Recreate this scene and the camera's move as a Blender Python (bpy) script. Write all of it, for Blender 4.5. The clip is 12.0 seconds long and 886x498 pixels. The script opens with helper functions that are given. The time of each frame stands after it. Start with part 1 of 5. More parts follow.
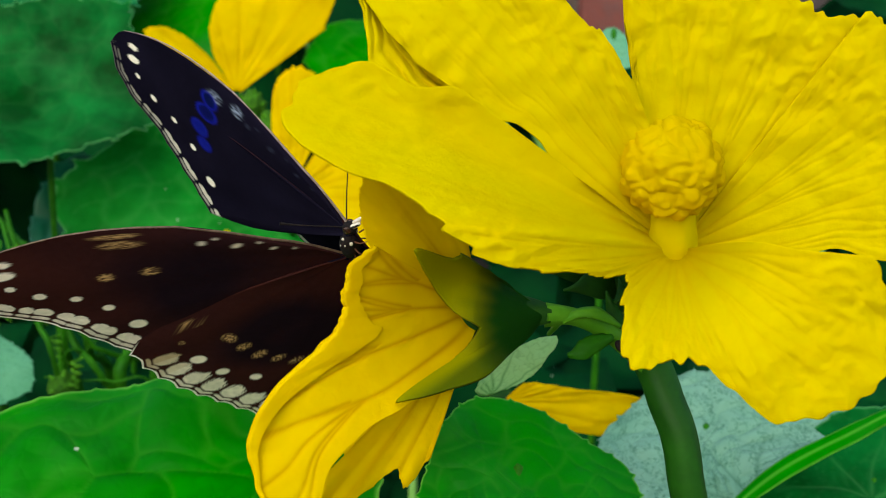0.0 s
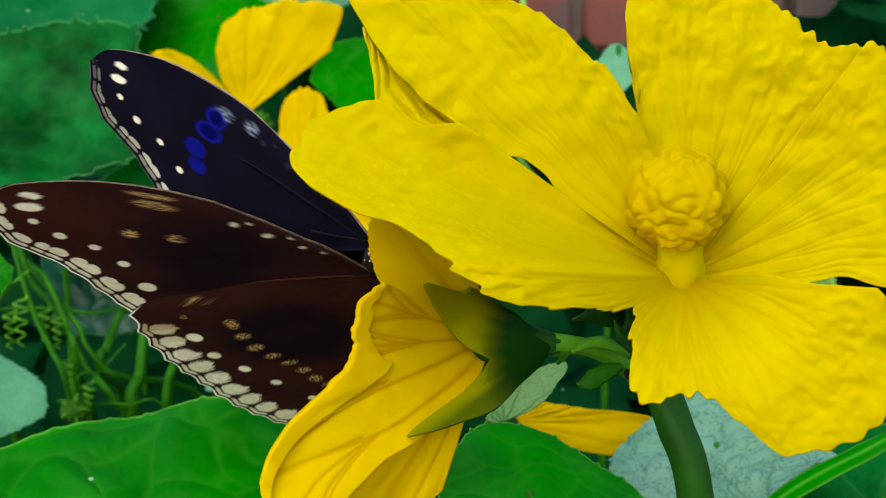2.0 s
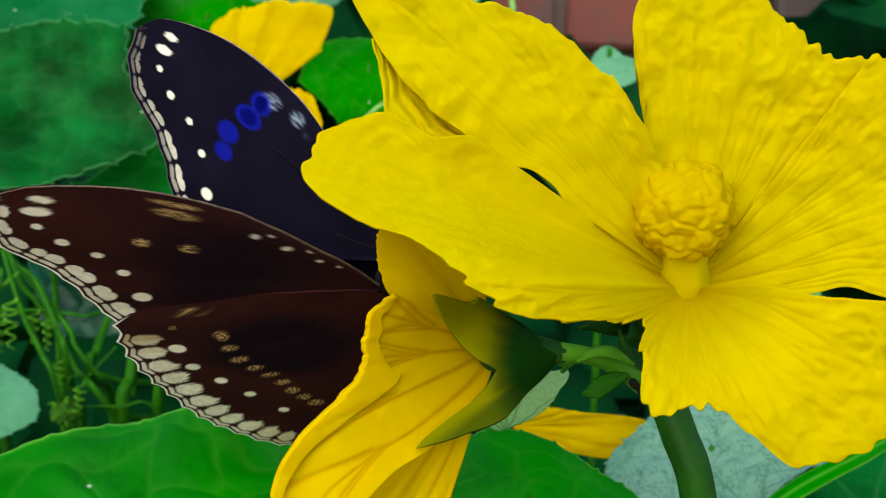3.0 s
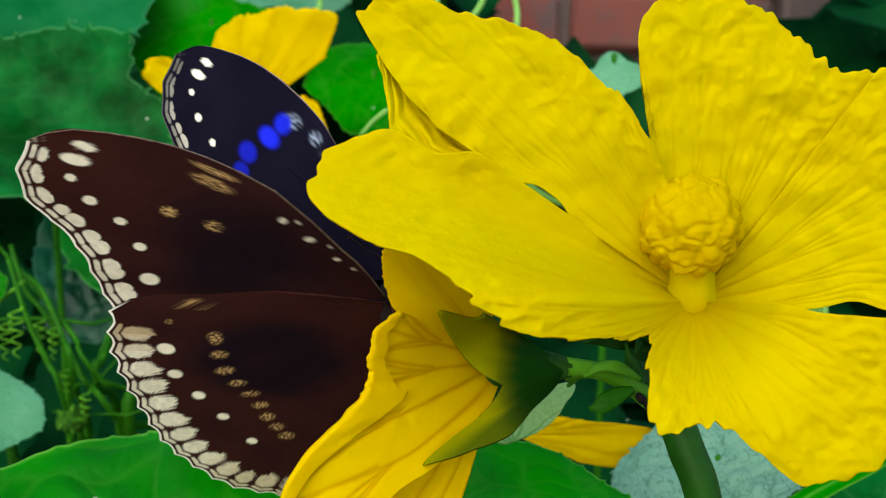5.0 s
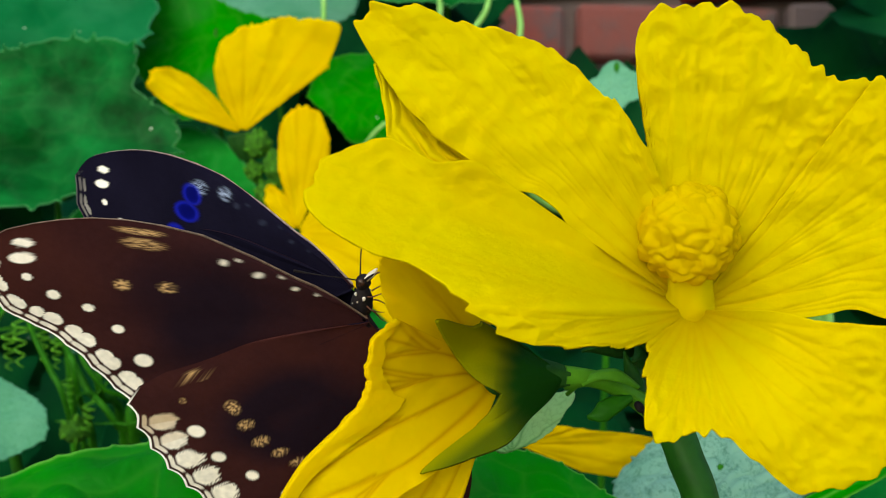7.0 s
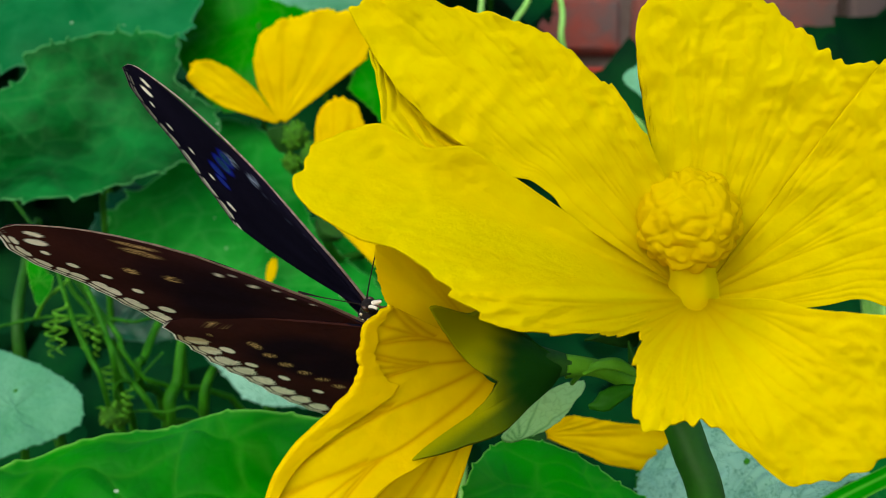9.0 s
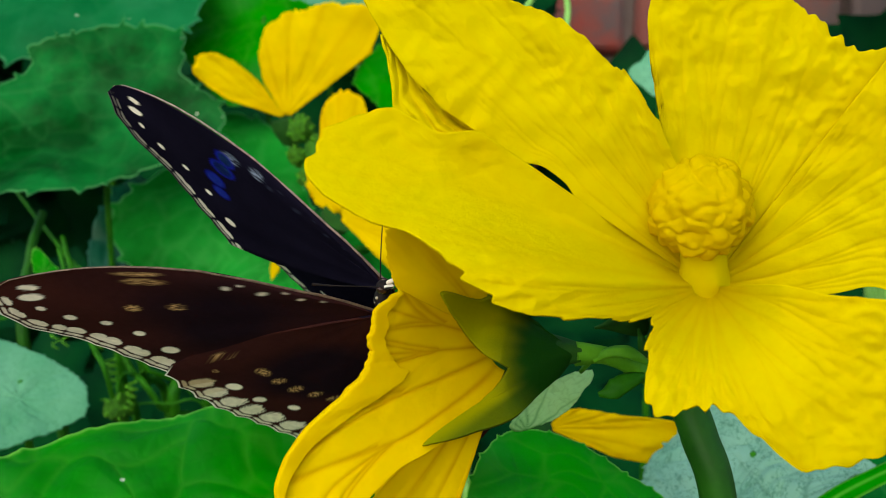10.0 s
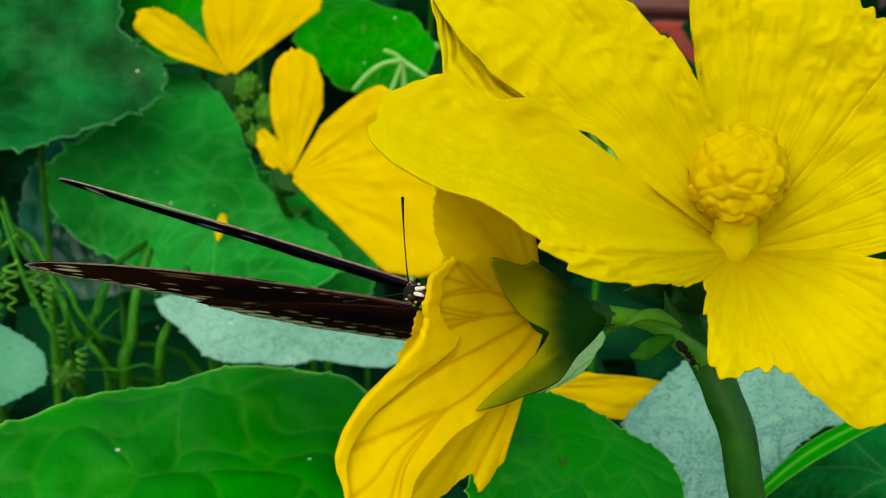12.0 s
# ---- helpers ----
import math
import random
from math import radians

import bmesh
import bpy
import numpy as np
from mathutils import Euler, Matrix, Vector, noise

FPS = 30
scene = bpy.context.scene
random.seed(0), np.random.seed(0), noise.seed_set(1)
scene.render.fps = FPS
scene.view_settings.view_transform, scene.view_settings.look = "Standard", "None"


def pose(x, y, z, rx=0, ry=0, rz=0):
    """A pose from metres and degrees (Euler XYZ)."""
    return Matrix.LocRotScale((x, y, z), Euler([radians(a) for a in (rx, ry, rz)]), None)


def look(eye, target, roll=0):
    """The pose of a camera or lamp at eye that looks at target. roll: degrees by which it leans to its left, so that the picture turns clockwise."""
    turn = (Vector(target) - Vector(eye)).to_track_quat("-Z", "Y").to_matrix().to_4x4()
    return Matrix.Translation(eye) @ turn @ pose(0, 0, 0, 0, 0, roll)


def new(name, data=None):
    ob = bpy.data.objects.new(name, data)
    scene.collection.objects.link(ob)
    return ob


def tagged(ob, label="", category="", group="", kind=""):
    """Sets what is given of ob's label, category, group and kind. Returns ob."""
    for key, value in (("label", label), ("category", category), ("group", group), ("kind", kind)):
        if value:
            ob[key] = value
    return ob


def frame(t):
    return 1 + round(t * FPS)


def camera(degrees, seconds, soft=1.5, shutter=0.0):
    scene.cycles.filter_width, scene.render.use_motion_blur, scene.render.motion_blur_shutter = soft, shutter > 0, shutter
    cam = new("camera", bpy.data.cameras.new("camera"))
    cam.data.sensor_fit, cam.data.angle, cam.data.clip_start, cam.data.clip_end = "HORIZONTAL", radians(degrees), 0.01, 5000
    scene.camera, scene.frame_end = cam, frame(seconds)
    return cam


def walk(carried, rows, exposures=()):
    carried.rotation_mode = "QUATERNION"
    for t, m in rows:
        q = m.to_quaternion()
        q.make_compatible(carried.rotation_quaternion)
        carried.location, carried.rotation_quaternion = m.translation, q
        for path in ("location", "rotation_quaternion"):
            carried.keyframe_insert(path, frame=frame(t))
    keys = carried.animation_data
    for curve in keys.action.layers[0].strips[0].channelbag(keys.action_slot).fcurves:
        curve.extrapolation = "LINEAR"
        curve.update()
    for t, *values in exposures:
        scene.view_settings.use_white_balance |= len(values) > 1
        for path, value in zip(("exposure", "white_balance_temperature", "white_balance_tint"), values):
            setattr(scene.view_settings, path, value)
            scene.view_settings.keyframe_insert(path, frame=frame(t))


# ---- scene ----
# ---- camera ----
EYE_HEIGHT = 500.0  # all small measures below are in millimetres from the first flower's middle, half a metre above the soil


def P(x, y, z):
    return Vector((x / 1000, y / 1000, (z + EYE_HEIGHT) / 1000))


cam = camera(45.0, 12.0, soft=0.95)
cam.data.dof.use_dof = True
cam.data.dof.focus_distance = 0.148
cam.data.dof.aperture_fstop = 44
# seconds, x, y, height, turn to the left, tilt up, roll
CAMERA_ROWS = [
    (0, 1.64, -150.88, 493.87, -0.49, -0.99, 1.05),
    (0.5, 3.63, -152.86, 495.45, 0.45, -0.97, 0.34),
    (1, 9.13, -152.65, 493.32, 2.51, 0.18, 0.51),
    (1.5, 1.52, -151.75, 496.38, -0.27, -0.50, 0.04),
    (2, 1.61, -152.07, 497.47, -0.03, -0.61, 0.18),
    (2.5, 0.38, -152.06, 499.14, -0.33, -1.01, 0.23),
    (3, -2.18, -152.22, 499.47, -1.11, -0.84, 0.23),
    (5, -2.31, -151.84, 501.56, -0.86, -0.83, 0.05),
    (5.5, 0.00, -151.44, 500.00, 0.00, 0.00, -0.00),
    (6, -0.67, -151.63, 500.84, -0.29, -0.16, -0.05),
    (6.5, -1.32, -152.19, 501.62, -0.56, -0.33, -0.05),
    (8.5, 4.79, -151.21, 500.23, 1.63, -0.22, 0.17),
    (9, 7.64, -151.43, 500.36, 2.81, -0.61, 0.17),
    (9.5, 6.75, -151.94, 499.18, 2.67, -0.51, 0.36),
    (10, 6.32, -151.15, 498.56, 2.85, -0.65, 0.42),
    (10.5, 1.55, -152.62, 498.33, 1.55, -1.03, 0.61),
    (11, -3.95, -151.26, 497.93, -0.15, -1.36, 0.42),
    (11.5, -10.41, -151.94, 498.19, -1.94, -1.89, 0.48),
    (12, -14.27, -151.29, 499.62, -2.99, -2.89, 0.34),
]
walk(cam, [(t, Matrix.Translation((x / 1000, y / 1000, z / 1000)) @ pose(0, 0, 0, 90 + tilt, 0, turn) @ pose(0, 0, 0, 0, 0, roll))
           for t, x, y, z, turn, tilt, roll in CAMERA_ROWS],
     exposures=[(0, 1.05, 7200, -2), (12, 1.05, 7200, -2)])

# ---- light ----
world = bpy.data.worlds.new("sky")
scene.world = world
world.use_nodes = True
sky = world.node_tree.nodes.new("ShaderNodeTexSky")
sky.sky_type = 'NISHITA'
sky.sun_disc = False
sky.sun_elevation = radians(35)
sky.sun_rotation = radians(200)
world.node_tree.links.new(sky.outputs[0], world.node_tree.nodes["Background"].inputs[0])
world.node_tree.nodes["Background"].inputs[1].default_value = 0.15
sun_data = bpy.data.lights.new("sun", 'SUN')
sun_data.energy = 1.1
sun_data.angle = radians(70)
sun_data.color = (1.0, 0.95, 0.86)
sun = new("sun", sun_data)
sun.matrix_world = look((-0.8, -2.8, 2.0), (0, 0.1, 0.5))


# ---- materials ----
def material(name, rough=0.6, spec=0.4):
    m = bpy.data.materials.new(name)
    m.use_nodes = True
    b = m.node_tree.nodes["Principled BSDF"]
    b.inputs["Roughness"].default_value = rough
    b.inputs["Specular IOR Level"].default_value = spec
    return m, m.node_tree.nodes, m.node_tree.links, b


def noise_node(n, l, scale, detail=6, rough=0.6, coords="Object", stretch=None):
    tc = n.new("ShaderNodeTexCoord")
    out = tc.outputs[coords]
    if stretch:
        mp = n.new("ShaderNodeMapping")
        mp.inputs["Scale"].default_value = stretch
        l.new(out, mp.inputs[0])
        out = mp.outputs[0]
    t = n.new("ShaderNodeTexNoise")
    t.inputs["Scale"].default_value = scale
    t.inputs["Detail"].default_value = detail
    t.inputs["Roughness"].default_value = rough
    l.new(out, t.inputs["Vector"])
    return t


def ramp(n, l, src, stops):
    r = n.new("ShaderNodeValToRGB")
    while len(r.color_ramp.elements) < len(stops):
        r.color_ramp.elements.new(0.5)
    for e, (p, c) in zip(r.color_ramp.elements, stops):
        e.position, e.color = p, (*c, 1)
    l.new(src, r.inputs[0])
    return r


def mix_col(n, l, fac, a, b, mode='MIX'):
    m = n.new("ShaderNodeMix")
    m.data_type, m.blend_type = 'RGBA', mode
    if isinstance(fac, float):
        m.inputs[0].default_value = fac
    else:
        l.new(fac, m.inputs[0])
    for sock, v in ((m.inputs[6], a), (m.inputs[7], b)):
        if isinstance(v, tuple):
            sock.default_value = (*v, 1)
        else:
            l.new(v, sock)
    return m.outputs[2]


def bump(n, l, b, src, strength, dist):
    k = n.new("ShaderNodeBump")
    k.inputs["Strength"].default_value = strength
    k.inputs["Distance"].default_value = dist
    l.new(src, k.inputs["Height"])
    l.new(k.outputs[0], b.inputs["Normal"])
    return k


def thin(m, n, l, b, color, amount):
    """Lets light through a petal or a leaf."""
    tr = n.new("ShaderNodeBsdfTranslucent")
    l.new(color, tr.inputs[0])
    mx = n.new("ShaderNodeMixShader")
    mx.inputs[0].default_value = amount
    l.new(b.outputs[0], mx.inputs[1])
    l.new(tr.outputs[0], mx.inputs[2])
    l.new(mx.outputs[0], n["Material Output"].inputs[0])


def petal_material(name, light, deep, vein, through_light=0.35, relief=0.9):
    m, n, l, b = material(name, 0.62, 0.08)
    big = noise_node(n, l, 60, 4)
    col = ramp(n, l, big.outputs[0], [(0.3, deep), (0.62, light)])
    at = n.new("ShaderNodeAttribute")
    at.attribute_name = "vein"
    c = mix_col(n, l, at.outputs["Fac"], col.outputs[0], vein)
    l.new(c, b.inputs["Base Color"])
    fine = noise_node(n, l, 330, 8, 0.7)
    bump(n, l, b, fine.outputs[0], relief, 0.0011)
    thin(m, n, l, b, c, through_light)
    return m


def leaf_material(name, dark, light, vein, gloss=0.45, spec=0.5, through_light=0.3, scale=90, net=0.0):
    m, n, l, b = material(name, gloss, spec)
    big = noise_node(n, l, scale * 0.3, 5)
    small = noise_node(n, l, scale * 6, 6)
    # shade and sky sheen are put into the colour as broad patches
    col = ramp(n, l, big.outputs[0], [(0.38, dark), (0.64, light)])
    c = mix_col(n, l, 0.2, col.outputs[0], mix_col(n, l, small.outputs[0], dark, light))
    at = n.new("ShaderNodeAttribute")
    at.attribute_name = "vein"
    c = mix_col(n, l, at.outputs["Fac"], c, vein)
    # waxy sheen comes and goes over the blade
    wax = noise_node(n, l, scale * 0.22, 3)
    wr = n.new("ShaderNodeMapRange")
    wr.inputs[1].default_value, wr.inputs[2].default_value = 0.42, 0.66
    wr.inputs[3].default_value, wr.inputs[4].default_value = spec * 0.1, spec * 1.9
    l.new(wax.outputs[0], wr.inputs[0])
    l.new(wr.outputs[0], b.inputs["Specular IOR Level"])
    if net:
        # fine dark veins between the raised cells of the blade
        web = n.new("ShaderNodeTexVoronoi")
        web.feature = 'DISTANCE_TO_EDGE'
        web.inputs["Scale"].default_value = 170
        wob = noise_node(n, l, 200, 3)
        tw = n.new("ShaderNodeTexCoord")
        l.new(mix_col(n, l, 0.012, tw.outputs["Object"], wob.outputs["Color"], 'LINEAR_LIGHT'), web.inputs["Vector"])
        lines = ramp(n, l, web.outputs[0], [(0.0, (net, net, net)), (0.05, (0, 0, 0))])
        c = mix_col(n, l, lines.outputs[0], c, vein)
    dots = n.new("ShaderNodeTexVoronoi")
    dots.inputs["Scale"].default_value = 105
    tc2 = n.new("ShaderNodeTexCoord")
    l.new(tc2.outputs["Object"], dots.inputs["Vector"])
    tiny = ramp(n, l, dots.outputs["Distance"], [(0.035, (1, 1, 1)), (0.06, (0, 0, 0))])
    rare = ramp(n, l, dots.outputs["Color"], [(0.62, (0, 0, 0)), (0.64, (1, 1, 1))])
    c = mix_col(n, l, mix_col(n, l, 1.0, tiny.outputs[0], rare.outputs[0], 'MULTIPLY'), c, (0.45, 0.55, 0.42))
    l.new(c, b.inputs["Base Color"])
    rr = n.new("ShaderNodeMapRange")
    rr.inputs[3].default_value, rr.inputs[4].default_value = gloss - 0.1, gloss + 0.2
    l.new(small.outputs[0], rr.inputs[0])
    l.new(rr.outputs[0], b.inputs["Roughness"])
    cell = n.new("ShaderNodeTexVoronoi")
    cell.feature = 'DISTANCE_TO_EDGE'
    cell.inputs["Scale"].default_value = 260
    tc = n.new("ShaderNodeTexCoord")
    l.new(tc.outputs["Object"], cell.inputs["Vector"])
    cap = n.new("ShaderNodeMath")
    cap.operation = 'MINIMUM'
    cap.inputs[1].default_value = 0.18
    l.new(cell.outputs[0], cap.inputs[0])
    bump(n, l, b, cap.outputs[0], 0.3, 0.001)
    thin(m, n, l, b, c, through_light)
    return m


def plain(name, a, c, rough=0.6, scale=200, spec=0.4, strength=0.3, dist=0.0005):
    m, n, l, b = material(name, rough, spec)
    t = noise_node(n, l, scale)
    col = ramp(n, l, t.outputs[0], [(0.3, a), (0.7, c)])
    l.new(col.outputs[0], b.inputs["Base Color"])
    bump(n, l, b, t.outputs[0], strength, dist)
    return m


YELLOW = petal_material("petal_inside", (0.675, 0.538, 0.0), (0.665, 0.495, 0.0), (0.60, 0.36, 0.0), 0.32, 0.42)
OCHRE = petal_material("petal_outside", (0.83, 0.605, 0.0), (0.81, 0.56, 0.0), (0.50, 0.20, 0.0), 0.45, 0.4)
ANTHER = petal_material("anther", (0.68, 0.49, 0.0), (0.66, 0.445, 0.0), (0.7, 0.45, 0.0), 0.4, 0.3)
TUBE = petal_material("flower_tube", (0.80, 0.67, 0.02), (0.76, 0.60, 0.0), (0.8, 0.5, 0.0), 0.15, 0.4)
LEAF_BRIGHT = leaf_material("leaf_bright", (0.001, 0.13, 0.0005), (0.003, 0.27, 0.001), (0.22, 0.62, 0.08), 0.45, 0.12)
LEAF_MID = leaf_material("leaf_mid", (0.003, 0.15, 0.008), (0.018, 0.40, 0.04), (0.14, 0.58, 0.14), 0.5, 0.08, 0.3)
LEAF_DEEP = leaf_material("leaf_deep", (0.0002, 0.028, 0.002), (0.006, 0.18, 0.03), (0.10, 0.36, 0.12), 0.5, 0.05, 0.2)
# green leaf under reflected sky, the reflection put into a pale base colour
LEAF_SKY_PALE = leaf_material("leaf_sky_pale", (0.15, 0.34, 0.235), (0.25, 0.46, 0.35), (0.02, 0.12, 0.06), 0.5, 0.3, 0.2, 90, 0.75)
LEAF_YOUNG = leaf_material("leaf_young", (0.32, 0.62, 0.20), (0.44, 0.72, 0.32), (0.06, 0.28, 0.05), 0.5, 0.1, 0.3)
# same for the greyer leaves: sky reflection as base colour
LEAF_SKY_GREY = leaf_material("leaf_sky_grey", (0.06, 0.24, 0.12), (0.14, 0.36, 0.22), (0.02, 0.14, 0.05), 0.55, 0.2, 0.2, 90, 0.35)
LEAF_TEAL = leaf_material("leaf_teal", (0.002, 0.095, 0.024), (0.01, 0.15, 0.048), (0.05, 0.24, 0.10), 0.55, 0.08, 0.15)
# darker copy of the teal leaf, its shade put into the colour
LEAF_TEAL_SHADED = leaf_material("leaf_teal_shaded", (0.001, 0.05, 0.022), (0.006, 0.11, 0.055), (0.08, 0.26, 0.16), 0.4, 0.35, 0.15)
# leaf green taken near black: shade of the gaps put into the colour
LEAF_GAP_SHADE = leaf_material("leaf_gap_shade", (0.001, 0.02, 0.009), (0.003, 0.055, 0.014), (0.007, 0.09, 0.018), 0.6, 0.03)
STEM = plain("stem_green", (0.006, 0.05, 0.002), (0.015, 0.10, 0.004), 0.55, 150, 0.2)
# darkened stem green: the shade among the stems is put into the colour
STEM_SHADED = plain("stem_shaded", (0.008, 0.075, 0.002), (0.028, 0.16, 0.005), 0.55, 150, 0.1)
STEM_LIGHT = plain("stem_light", (0.04, 0.18, 0.006), (0.11, 0.34, 0.02), 0.5, 150, 0.12)
STEM_PALE = plain("stem_pale", (0.14, 0.36, 0.06), (0.26, 0.50, 0.14), 0.5, 150, 0.15)
CALYX = plain("calyx_green", (0.006, 0.045, 0.004), (0.014, 0.08, 0.005), 0.7, 300, 0.2)
CALYX_SKIN = petal_material("calyx_skin", (0.006, 0.055, 0.002), (0.003, 0.036, 0.001), (0.44, 0.40, 0.0), 0.2, 0.3)
BUD = plain("bud_green", (0.01, 0.06, 0.003), (0.06, 0.20, 0.01), 0.8, 700, 0.15, 1.0, 0.001)
SOIL = plain("soil", (0.09, 0.065, 0.045), (0.17, 0.13, 0.09), 0.95, 25, 0.2, 1.0, 0.02)


def wing_material():
    m, n, l, b = material("wing_scales", 0.75, 0.0)
    at = n.new("ShaderNodeAttribute")
    at.attribute_name = "scales"
    fine = noise_node(n, l, 900, 4)
    dust = ramp(n, l, fine.outputs[0], [(0.3, (0.92, 0.92, 0.92)), (0.7, (1.06, 1.06, 1.06))])
    c = mix_col(n, l, 1.0, at.outputs["Color"], dust.outputs[0], 'MULTIPLY')
    bl = n.new("ShaderNodeAttribute")
    bl.attribute_name = "sheen_blue"
    c = mix_col(n, l, bl.outputs["Fac"], c, (0.01, 0.02, 0.72))
    l.new(c, b.inputs["Base Color"])
    l.new(bl.outputs["Fac"], b.inputs["Metallic"])
    gl = n.new("ShaderNodeMapRange")
    gl.inputs[3].default_value, gl.inputs[4].default_value = 0.75, 0.28
    l.new(bl.outputs["Fac"], gl.inputs[0])
    l.new(gl.outputs[0], b.inputs["Roughness"])
    bump(n, l, b, fine.outputs[0], 0.3, 0.0002)
    thin(m, n, l, b, c, 0.05)
    return m


WING = wing_material()
BODY = plain("body_dark", (0.005, 0.004, 0.006), (0.018, 0.012, 0.012), 0.8, 900, 0.15)
BODY_BROWN = plain("leg_brown", (0.06, 0.015, 0.006), (0.16, 0.05, 0.015), 0.6, 900)
WHITE = plain("white_scales", (0.62, 0.52, 0.44), (0.8, 0.72, 0.62), 0.7, 900)
EYE = plain("eye", (0.02, 0.01, 0.008), (0.05, 0.02, 0.012), 0.25, 1500)


# ---- building helpers ----
def part(name, mesh, mat, parent=None, label=""):
    if mat is not None:
        mesh.materials.clear()
        mesh.materials.append(mat)
    ob = new(name, mesh)
    if parent is not None:
        ob.parent = parent
    if label:
        tagged(ob, label=label)
    return ob


def thing(name, label, category, group="", kind=""):
    return tagged(new(name), label, category, group, kind)


def sheet(name, points, rows, cols, closed=False, attrs=None, smooth=True):
    """A mesh from a grid of points, row by row."""
    faces = []
    for i in range(rows - 1):
        for j in range(cols if closed else cols - 1):
            k = (j + 1) % cols
            faces.append((i * cols + j, i * cols + k, (i + 1) * cols + k, (i + 1) * cols + j))
    me = bpy.data.meshes.new(name)
    me.from_pydata([tuple(p) for p in points], [], faces)
    for key, values in (attrs or {}).items():
        a = me.attributes.new(key, 'FLOAT', 'POINT')
        a.data.foreach_set("value", [float(v) for v in values])
    if smooth:
        me.polygons.foreach_set("use_smooth", [True] * len(me.polygons))
    me.update()
    return me


def thicken(ob, mm):
    s = ob.modifiers.new("thickness", 'SOLIDIFY')
    s.thickness = mm / 1000
    s.offset = 0
    return ob


def spline(values, x, closed=False):
    """A smooth curve through evenly spaced values, x from 0 to 1."""
    n = len(values)
    f = x * (n if closed else n - 1)
    i = int(math.floor(f))
    if not closed:
        i = min(max(i, 0), n - 2)
    f -= i
    def at(k):
        return values[k % n] if closed else values[min(max(k, 0), n - 1)]
    a, b, c, d = at(i - 1), at(i), at(i + 1), at(i + 2)
    return b + 0.5 * f * (c - a + f * (2 * a - 5 * b + 4 * c - d + f * (3 * (b - c) + d - a)))


def path_point(pts, x):
    return Vector([spline([p[k] for p in pts], x) for k in range(3)])


def tube(name, pts, radii, mat, parent=None, label="", steps=40, sides=12, ribs=0.0, seed=0):
    """A round stalk along a smooth line of millimetre points."""
    out = []
    side0 = None
    for i in range(steps):
        x = i / (steps - 1)
        p = path_point(pts, x)
        d = (path_point(pts, min(1, x + 0.01)) - path_point(pts, max(0, x - 0.01))).normalized()
        if side0 is None:
            side0 = d.orthogonal()
        side0 = (side0 - d * side0.dot(d)).normalized()
        up = d.cross(side0)
        r = spline(radii, x)
        for j in range(sides):
            a = 2 * math.pi * j / sides
            rr = r * (1 + ribs * math.cos(5 * a)) * (1 + 0.05 * noise.noise(Vector((x * 9, a, seed))))
            out.append(P(*(p + side0 * rr * math.cos(a) + up * rr * math.sin(a))))
    me = sheet(name, out, steps, sides, True)
    bm = bmesh.new()
    bm.from_mesh(me)
    bm.verts.ensure_lookup_table()
    n = len(bm.verts)
    bm.faces.new([bm.verts[j] for j in range(sides)])
    bm.faces.new([bm.verts[n - 1 - j] for j in range(sides)])
    bm.to_mesh(me)
    bm.free()
    return part(name, me, mat, parent, label)


def blob(name, centre, size, mat, parent=None, label="", rough=0.0, seed=0, u=14, v=10, turn=None, local=False):
    """A rounded body with an uneven skin; size in millimetres."""
    bm = bmesh.new()
    bmesh.ops.create_uvsphere(bm, u_segments=u, v_segments=v, radius=1)
    for q in bm.verts:
        k = 1 + rough * noise.noise(q.co * 2.3 + Vector((seed, seed * 1.7, 0)))
        c = Vector((q.co.x * size[0], q.co.y * size[1], q.co.z * size[2])) * k
        if turn is not None:
            c = turn @ c
        c = c + Vector(centre)
        q.co = c / 1000 if local else P(*c)
    me = bpy.data.meshes.new(name)
    bm.to_mesh(me)
    bm.free()
    me.polygons.foreach_set("use_smooth", [True] * len(me.polygons))
    return part(name, me, mat, parent, label)


# ---- ground and the far side of the garden ----
def ground():
    pts = []
    n = 90
    for i in range(n):
        for j in range(n):
            x, y = (((j / (n - 1)) * 2 - 1) ** 3) * 60, (((i / (n - 1)) * 2 - 1) ** 3) * 60
            pts.append((x, y, 0.03 * noise.noise(Vector((x * 3, y * 3, 0))) * (1 if abs(x) < 3 and abs(y) < 3 else 0.3)))
    ob = part("ground", sheet("ground", pts, n, n), SOIL)
    tagged(ob, "dark brown uneven garden soil under the vines", "ground", kind="structure")


ground()


